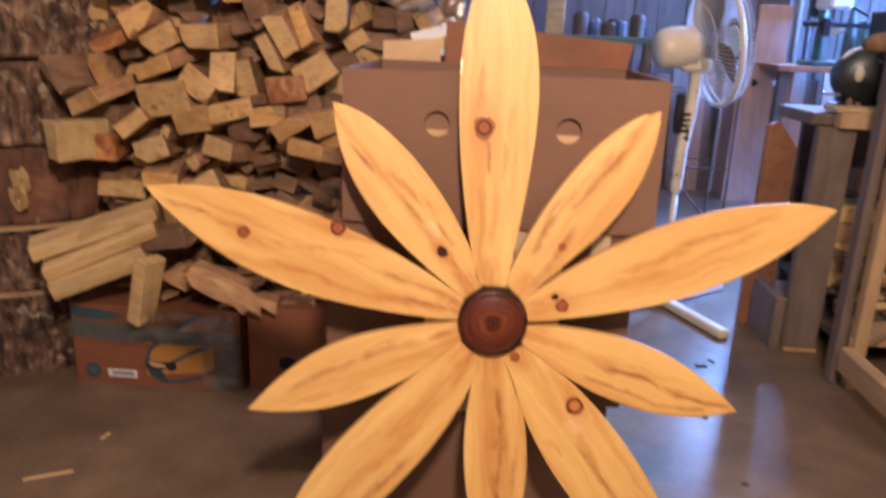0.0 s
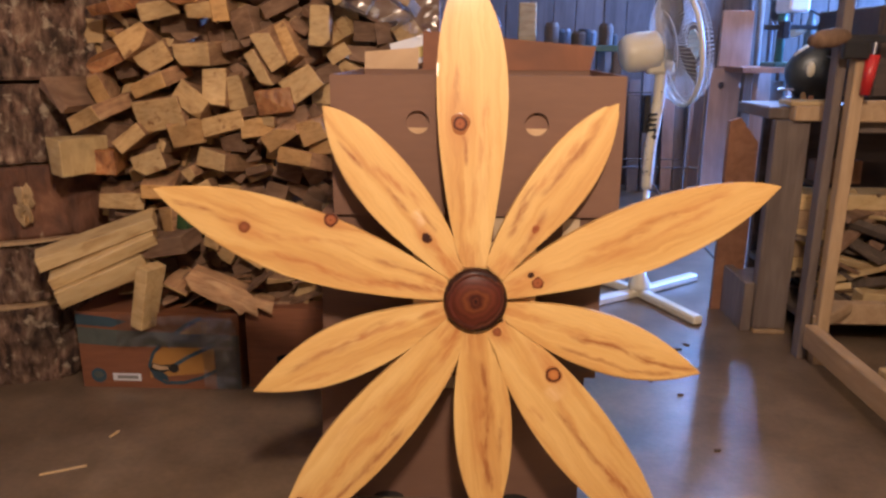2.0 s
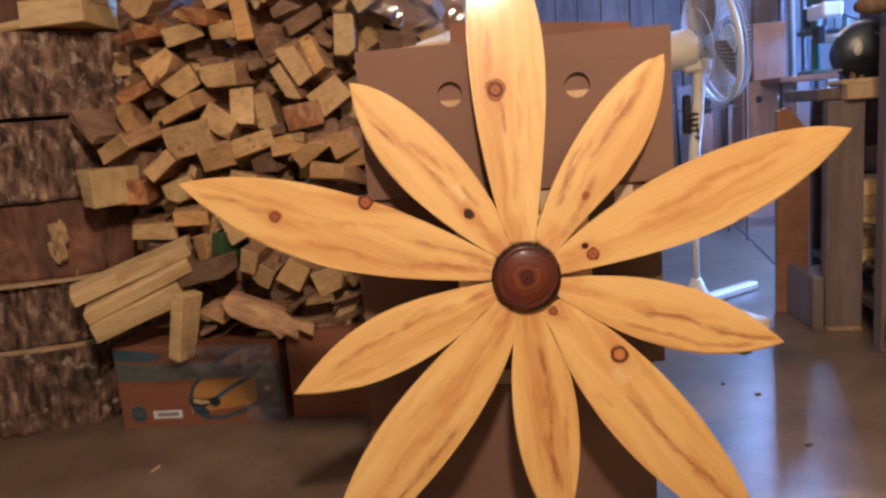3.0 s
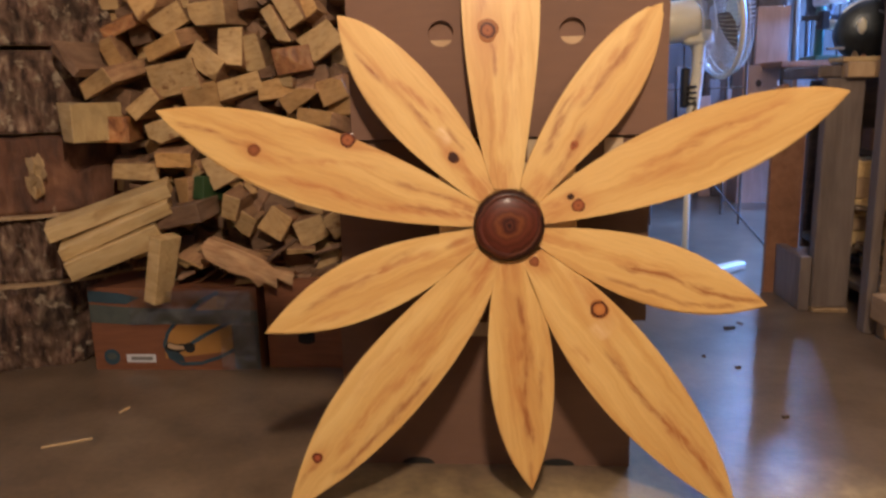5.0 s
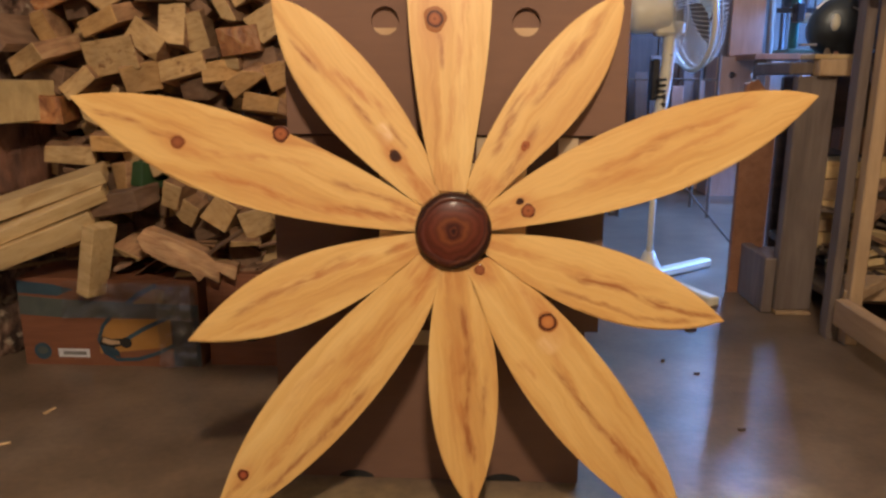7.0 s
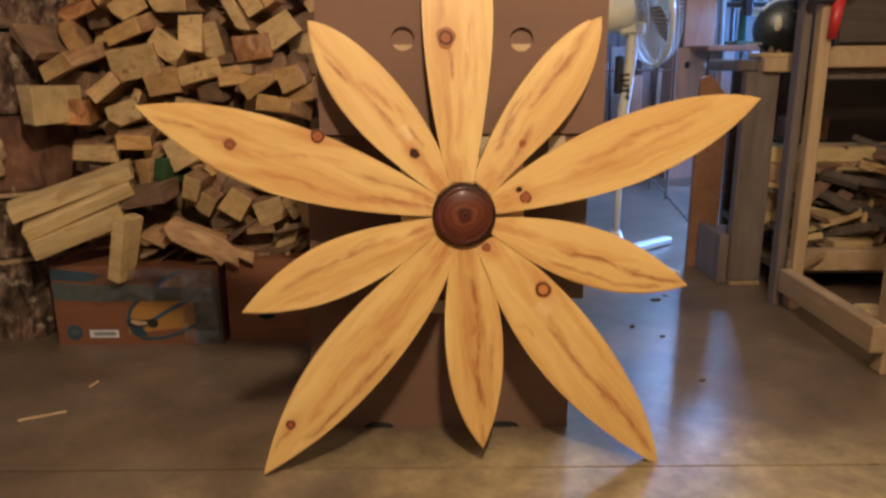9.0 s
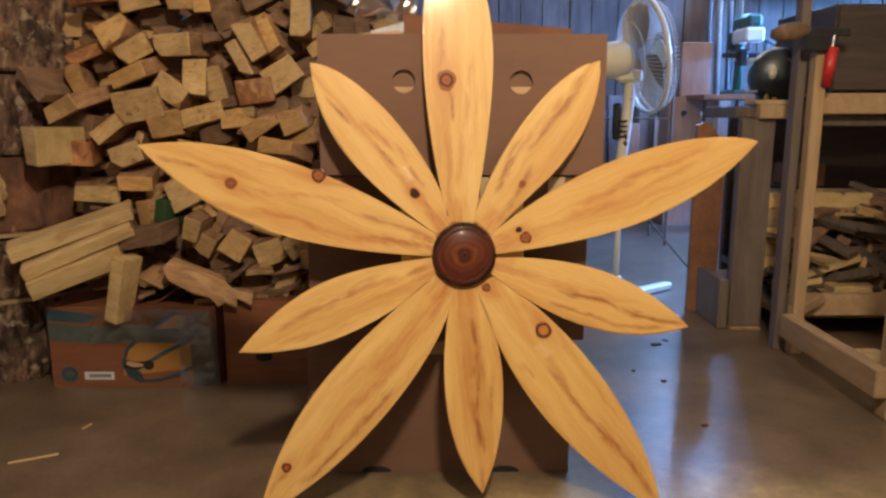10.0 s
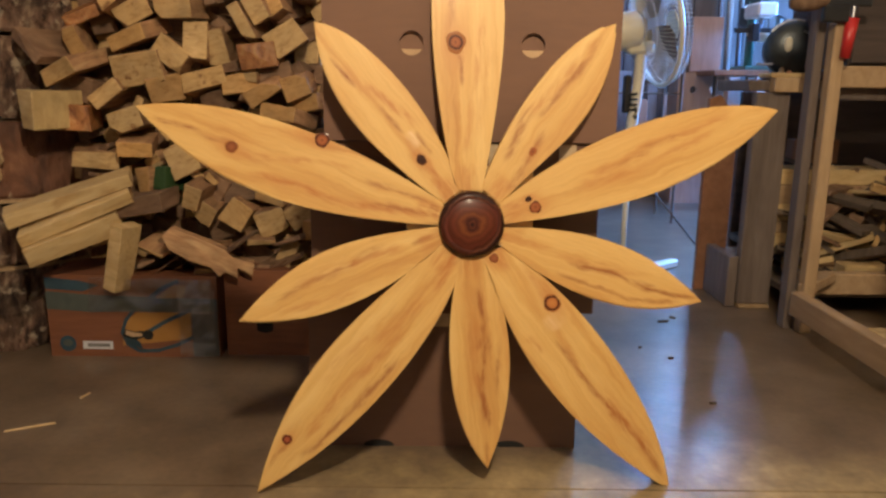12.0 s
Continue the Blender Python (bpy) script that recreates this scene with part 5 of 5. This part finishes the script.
for px, py, hh, mat in ((1.02, 2.5, 0.05, LUMBER), (1.04, 2.49, 0.03, REDWOOD), (0.99, 2.52, 0.02, STEEL)):
    tagged(part("small_tool", lathe([(0.008, 0), (0.011, hh * 0.3), (0.006, hh)], 12), mat, m=pose(px, py, 0.7165)), "small tool standing on the workbench", "tool", group="small tools on the workbench")

# ---- lumber table frame ----
tb = thing("lumber_frame", "rack of bare pine two-by-fours with low rails", "lumber rack")
part("post", box(0.986, 1.02, 2.128, 2.166, 0.0, 0.862, 0.003), LUMBER, tb)
part("post", box(0.958, 0.984, 2.17, 2.215, 0.0, 1.5, 0.003), GREYWOOD, tb, "taller dull grey post")
part("post", box(0.985, 1.025, 1.655, 1.70, 0.0, 0.76, 0.003), LUMBER, tb)
part("post", box(1.56, 1.6, 2.13, 2.17, 0.0, 0.76, 0.003), LUMBER, tb)
part("low_rail", box(0.948, 0.984, 1.645, 2.127, 0.058, 0.126, 0.003), LUMBER_Y, tb)
part("low_rail", box(1.022, 1.6, 2.24, 2.28, 0.085, 0.15, 0.003), LUMBER_Y, tb)
part("brace", box(0.0, 0.16, -0.018, 0.018, -0.015, 0.015, 0.003), LUMBER_Y, tb, m=pose(0.99, 2.14, 0.128, 0, -6, 38))
part("inner_block", box(1.06, 1.12, 1.83, 1.93, 0.0, 0.085, 0.003), SAWN_PLAIN, tb)
part("table_rail", box(1.022, 1.75, 2.17, 2.21, 0.694, 0.752, 0.003), LUMBER_Y, tb)
part("under_rail", box(1.022, 1.75, 2.215, 2.25, 0.66, 0.692, 0.003), GREYWOOD, tb)
part("shelf_board", box(1.03, 1.75, 2.30, 2.72, 0.06, 0.084, 0.003), OLDWOOD, tb)
part("upper_rail", box(0.97, 1.7, 2.17, 2.21, 1.005, 1.05, 0.003), GREYWOOD, tb, m=pose(0, 0, 0, 0, -3, 0))
cab = thing("dark_cabinet", "large dark brown cabinet standing on the rack", "cabinet")
part("body", box(1.08, 1.75, 2.225, 2.6, 0.753, 1.0, 0.004), DARKWOOD, cab)
for x0, x1 in ((1.085, 1.413), (1.417, 1.745)):
    part("door", box(x0, x1, 2.214, 2.224, 0.76, 0.994, 0.003), DARKWOOD, cab)
# added dark sheet: stands for the shade there and blocks window light
tagged(part("plywood_sheet", box(1.09, 1.75, 2.74, 2.76, 0.0, 0.752, 0.002), DARKWOOD), "dark board added behind the kindling to block light", "board")
kr = random.Random(31)
for k in range(96):
    ln, w, h = kr.uniform(0.08, 0.28), kr.uniform(0.014, 0.06), kr.uniform(0.008, 0.026)
    lay = k // 13
    mat = (OLDWOOD, DULL, SAWN, DARKWOOD, DULL, OLDWOOD, SAWN_PLAIN)[k % 7]
    zz = 0.1 + lay * 0.045 + kr.uniform(-0.01, 0.012)
    tagged(part("kindling_stick", box(-ln / 2, ln / 2, -w / 2, w / 2, -h / 2, h / 2, 0.001, 0.003, kr), mat,
                m=pose(kr.uniform(1.12, 1.48), kr.uniform(2.36, 2.62), zz, kr.uniform(-40, 40), kr.uniform(-28, 28), kr.uniform(-80, 60))),
           "split kindling stick heaped on a low shelf", "kindling", group="kindling heap")
tagged(part("wood_block", box(1.2, 1.34, 2.31, 2.38, 0.085, 0.16, 0.004), SAWN_PLAIN), "pale square wood block on the low shelf", "wood block")
tagged(part("wood_block", box(1.16, 1.32, 2.66, 2.72, 0.44, 0.52, 0.004), REDWOOD), "reddish wood block behind the kindling", "wood block")

cl = thing("bar_clamp", "black bar clamp with a red handle on a post", "clamp", pose(-0.048, 0, 0))
part("bar", box(0.965, 1.115, 2.112, 2.126, 0.902, 0.922, 0.002), BLACK, cl)
part("jaw", box(0.99, 1.06, 2.108, 2.13, 0.86, 0.905, 0.004), BLACK, cl)
part("handle", rod((1.062, 2.118, 0.77), (1.07, 2.118, 0.872), 0.013, 0.017), REDP, cl, "red plastic handle", smooth=True)
part("spindle", rod((1.07, 2.118, 0.87), (1.072, 2.118, 0.905), 0.005), STEEL, cl)
tagged(part("wooden_mallet", lathe([(0.012, -0.05), (0.022, -0.03), (0.025, 0.01), (0.017, 0.04), (0.006, 0.055)], 20), DULL, m=pose(0.905, 2.119, 0.912, 0, 82, 0), smooth=True),
       "pale turned wooden end beside a post", "mallet")

# ---- back of the workshop ----
wr = random.Random(77)
for k, (x0, w, h, mat) in enumerate(((1.20, 0.07, 0.62, 0), (1.28, 0.06, 0.72, 1), (1.35, 0.09, 0.66, 0), (1.45, 0.07, 0.8, 1), (1.53, 0.13, 1.12, 0), (1.67, 0.07, 0.9, 1), (1.75, 0.09, 0.78, 0), (1.85, 0.08, 0.7, 1),
                                    (0.98, 0.07, 0.7, 1), (1.07, 0.1, 0.8, 1), (1.95, 0.07, 0.82, 0))):
    tagged(part("leaning_board", box(0, w, -0.012, 0.012, 0, h, 0.002), (PINKWOOD, GREYWOOD)[mat], m=pose(x0, 4.86 + wr.uniform(-0.03, 0.03), 0.0, -8, wr.uniform(-1.5, 1.5), wr.uniform(-8, 8))),
           "pinkish pine board leaning on the far wall" if not mat else "greyed board leaning on the far wall", "board", group="boards leaning on the wall")
crate = thing("wooden_crate", "low pale wooden crate with two dark finger holes", "crate", pose(1.5, 4.6, 0))
part("front", panel_with_holes(-0.15, 0.15, 0, 0.78, 0, [(-0.06, 0.68, 0.02), (0.06, 0.68, 0.02)], 0.02), PINKWOOD, crate)
part("side", box(-0.15, -0.13, 0.021, 0.2, 0, 0.78, 0.002), PINKWOOD, crate)
part("side", box(0.13, 0.15, 0.021, 0.2, 0, 0.78, 0.002), PINKWOOD, crate)
part("top", box(-0.08, 0.1, 0.03, 0.06, 0.785, 1.1, 0.002), PINKWOOD, crate)
for k, (x0, r) in enumerate(((1.7, 0.014), (1.76, 0.02), (1.83, 0.016), (1.9, 0.012))):
    tagged(part("pipe", rod((x0, 4.92, 0), (x0 + 0.01, 5.03, 1.48), r), (DARKWOOD, OLDWOOD)[k % 2], smooth=True), "long upright pole leaning below the window", "pole", group="poles leaning on the wall")

shelf = thing("tool_shelf", "dark open tool shelf in bluish light", "shelf")
part("board", box(1.45, 3.2, 4.3, 4.75, 0.76, 0.79, 0.003), REDWOOD, shelf)
part("leg", box(1.47, 1.52, 4.32, 4.37, 0, 0.758, 0.003), OLDWOOD, shelf)
part("leg", box(3.1, 3.15, 4.32, 4.37, 0, 0.758, 0.003), OLDWOOD, shelf)
part("leg", box(1.47, 1.52, 4.68, 4.73, 0, 0.758, 0.003), OLDWOOD, shelf)
part("leg", box(3.1, 3.15, 4.68, 4.73, 0, 0.758, 0.003), OLDWOOD, shelf)
dp = thing("drill_press", "green bench drill press with a white head and pale table", "drill press", pose(1.74, 4.5, 0.791))
part("base", box(-0.09, 0.09, -0.11, 0.11, 0, 0.025, 0.005), GREENP, dp)
part("column", rod((-0.01, 0.05, 0.02), (-0.01, 0.05, 0.46), 0.024), GREENP, dp, smooth=True)
part("table", lathe([(0.02, 0.16), (0.05, 0.175), (0.075, 0.195), (0.078, 0.21)], 24), IVORY, dp, m=pose(0.01, -0.04, 0), smooth=True)
part("head", box(-0.05, 0.06, -0.13, 0.08, 0.29, 0.37, 0.012), WHITE, dp, "white painted head")
part("belt_cover", box(-0.04, 0.05, -0.12, 0.12, 0.372, 0.45, 0.02), GREENP, dp)
part("motor", lathe([(0.035, 0.25), (0.05, 0.27), (0.05, 0.36), (0.03, 0.37)], 20), CAST, dp, m=pose(0, 0.14, 0), smooth=True)
part("chuck", rod((0.0, -0.06, 0.235), (0.0, -0.06, 0.29), 0.008, 0.016), STEEL, dp)
part("feed_handle", rod((0.06, -0.05, 0.32), (0.16, -0.1, 0.26), 0.007), BLACK, dp)
cl2 = thing("bar_clamp", "long black bar clamp lying across tools", "clamp")
part("bar", box(1.52, 2.1, 4.24, 4.26, 0.985, 1.01, 0.002), BLACK, cl2)
part("jaw", box(1.6, 1.64, 4.2, 4.27, 0.94, 1.03, 0.004), BLACK, cl2)
part("post", box(2.05, 2.09, 4.262, 4.3, 0.791, 1.0, 0.003), OLDWOOD, cl2)
sr = random.Random(12)
for k in range(18):
    w, h = sr.uniform(0.05, 0.13), sr.uniform(0.08, 0.32)
    xx = 1.92 + (k % 9) * 0.115
    mat = (GREENP, CAST, BLUEP, OLDWOOD, TEALP)[k % 5]
    bm = lathe([(w * 0.5, 0), (w * 0.5, h * 0.7), (w * 0.3, h * 0.85), (w * 0.3, h)], 16) if k % 2 else box(-w / 2, w / 2, -w / 2, w / 2, 0, h, 0.006)
    tagged(part("tin" if k % 2 else "tool_case", bm, mat, m=pose(xx, 4.4 + (k // 9) * 0.2 + sr.uniform(-0.03, 0.03), 0.791)), "dark tin on the tool shelf" if k % 2 else "dark tool case on the tool shelf",
           "container", group="containers on the tool shelf")
sh2 = thing("wall_shelf", "dark wall shelf across the lower window", "shelf")
part("board", box(2.0, 3.3, 4.9, 5.07, 1.42, 1.45, 0.003), DARKWOOD, sh2)
for k in range(7):
    h = sr.uniform(0.12, 0.3) + 0.05 * k
    tagged(part("tool_case", box(2.16 + k * 0.13, 2.27 + k * 0.13, 4.93, 5.04, 1.451, 1.451 + h, 0.006), (CAST, GREENP, OLDWOOD)[k % 3]), "dark case standing against the window", "container", group="cases on the wall shelf")

sun = thing("sunburst_ornament", "dark sunburst ornament with a round wood centre", "wall ornament", pose(0.97, 5.05, 1.605, 90, 0, 0))
for k in range(22):
    a = 2 * math.pi * k / 22
    ln = 0.19 if k % 2 else 0.16
    part("ray", slab([(0.04, -0.014), (ln * 0.6, -0.026), (ln, 0), (ln * 0.6, 0.026), (0.04, 0.014)], 0.012), INK, sun, m=Matrix.Rotation(a, 4, "Z") @ pose(0, 0, 0.013 + (0.004 if k % 2 else 0)))
part("centre_disc", lathe([(0.046, 0.01), (0.046, 0.036), (0.04, 0.041)], 28), SAWN_PLAIN, sun, "pale round wood slice")

counter = thing("back_counter", "dim counter with a pale top at the back", "counter")
part("top", box(-0.1, 0.74, 3.9, 4.5, 0.87, 0.9, 0.003), GREENP, counter, "pale greenish worktop")
for a, b in ((-0.08, 3.92), (0.68, 3.92), (-0.08, 4.42), (0.68, 4.42)):
    part("leg", box(a, a + 0.05, b, b + 0.05, 0, 0.868, 0.003), OLDWOOD, counter)
part("shelf", box(-0.07, 0.72, 3.93, 4.45, 0.45, 0.47, 0.003), OLDWOOD, counter)
tagged(part("wood_block", box(0.22, 0.31, 4.1, 4.15, 0.901, 1.11, 0.003), SAWN_PLAIN), "upright pale wood block on the counter", "wood block")
tagged(part("rubber_hose", tube([(0.05 + 0.07 * math.cos(k * math.pi / 12), 4.2, 0.99 + 0.075 * math.sin(k * math.pi / 12)) for k in range(24)], 0.014, 8, True), BLACK, smooth=True), "black coiled hose ring on the counter", "hose")
for k in range(8):
    h = sr.uniform(0.05, 0.12)
    tagged(part("jar" if k % 2 else "tin", lathe([(0.035, 0), (0.037, h * 0.8), (0.028, h)], 16), (OLDWOOD, INK, DARKWOOD)[k % 3], m=pose(0.38 + k * 0.045, 4.0 + 0.12 * (k % 3), 0.901)), "dark small container on the counter", "container", group="containers on the counter")
for k in range(6):
    h = sr.uniform(0.12, 0.3)
    tagged(part("tool_case", box(0, 0.1, 0, 0.2, 0, h, 0.006), (CAST, OLDWOOD, REDWOOD)[k % 3], m=pose(-0.05 + k * 0.125, 4.05, 0.471)), "dark case under the counter", "container", group="cases under the counter")
rack = thing("wire_rack", "thin grey wire rack behind the fan", "rack")
for zz in (0.3, 0.66):
    part("shelf_wire", rod((0.72, 3.9, zz), (1.15, 3.9, zz), 0.004), OLDWOOD, rack)
    part("shelf_wire", rod((0.72, 4.2, zz), (1.15, 4.2, zz), 0.004), OLDWOOD, rack)
for a, b in ((0.72, 3.9), (1.15, 3.9), (0.72, 4.2), (1.15, 4.2)):
    part("upright", rod((a, b, 0), (a, b, 0.78), 0.007), OLDWOOD, rack)
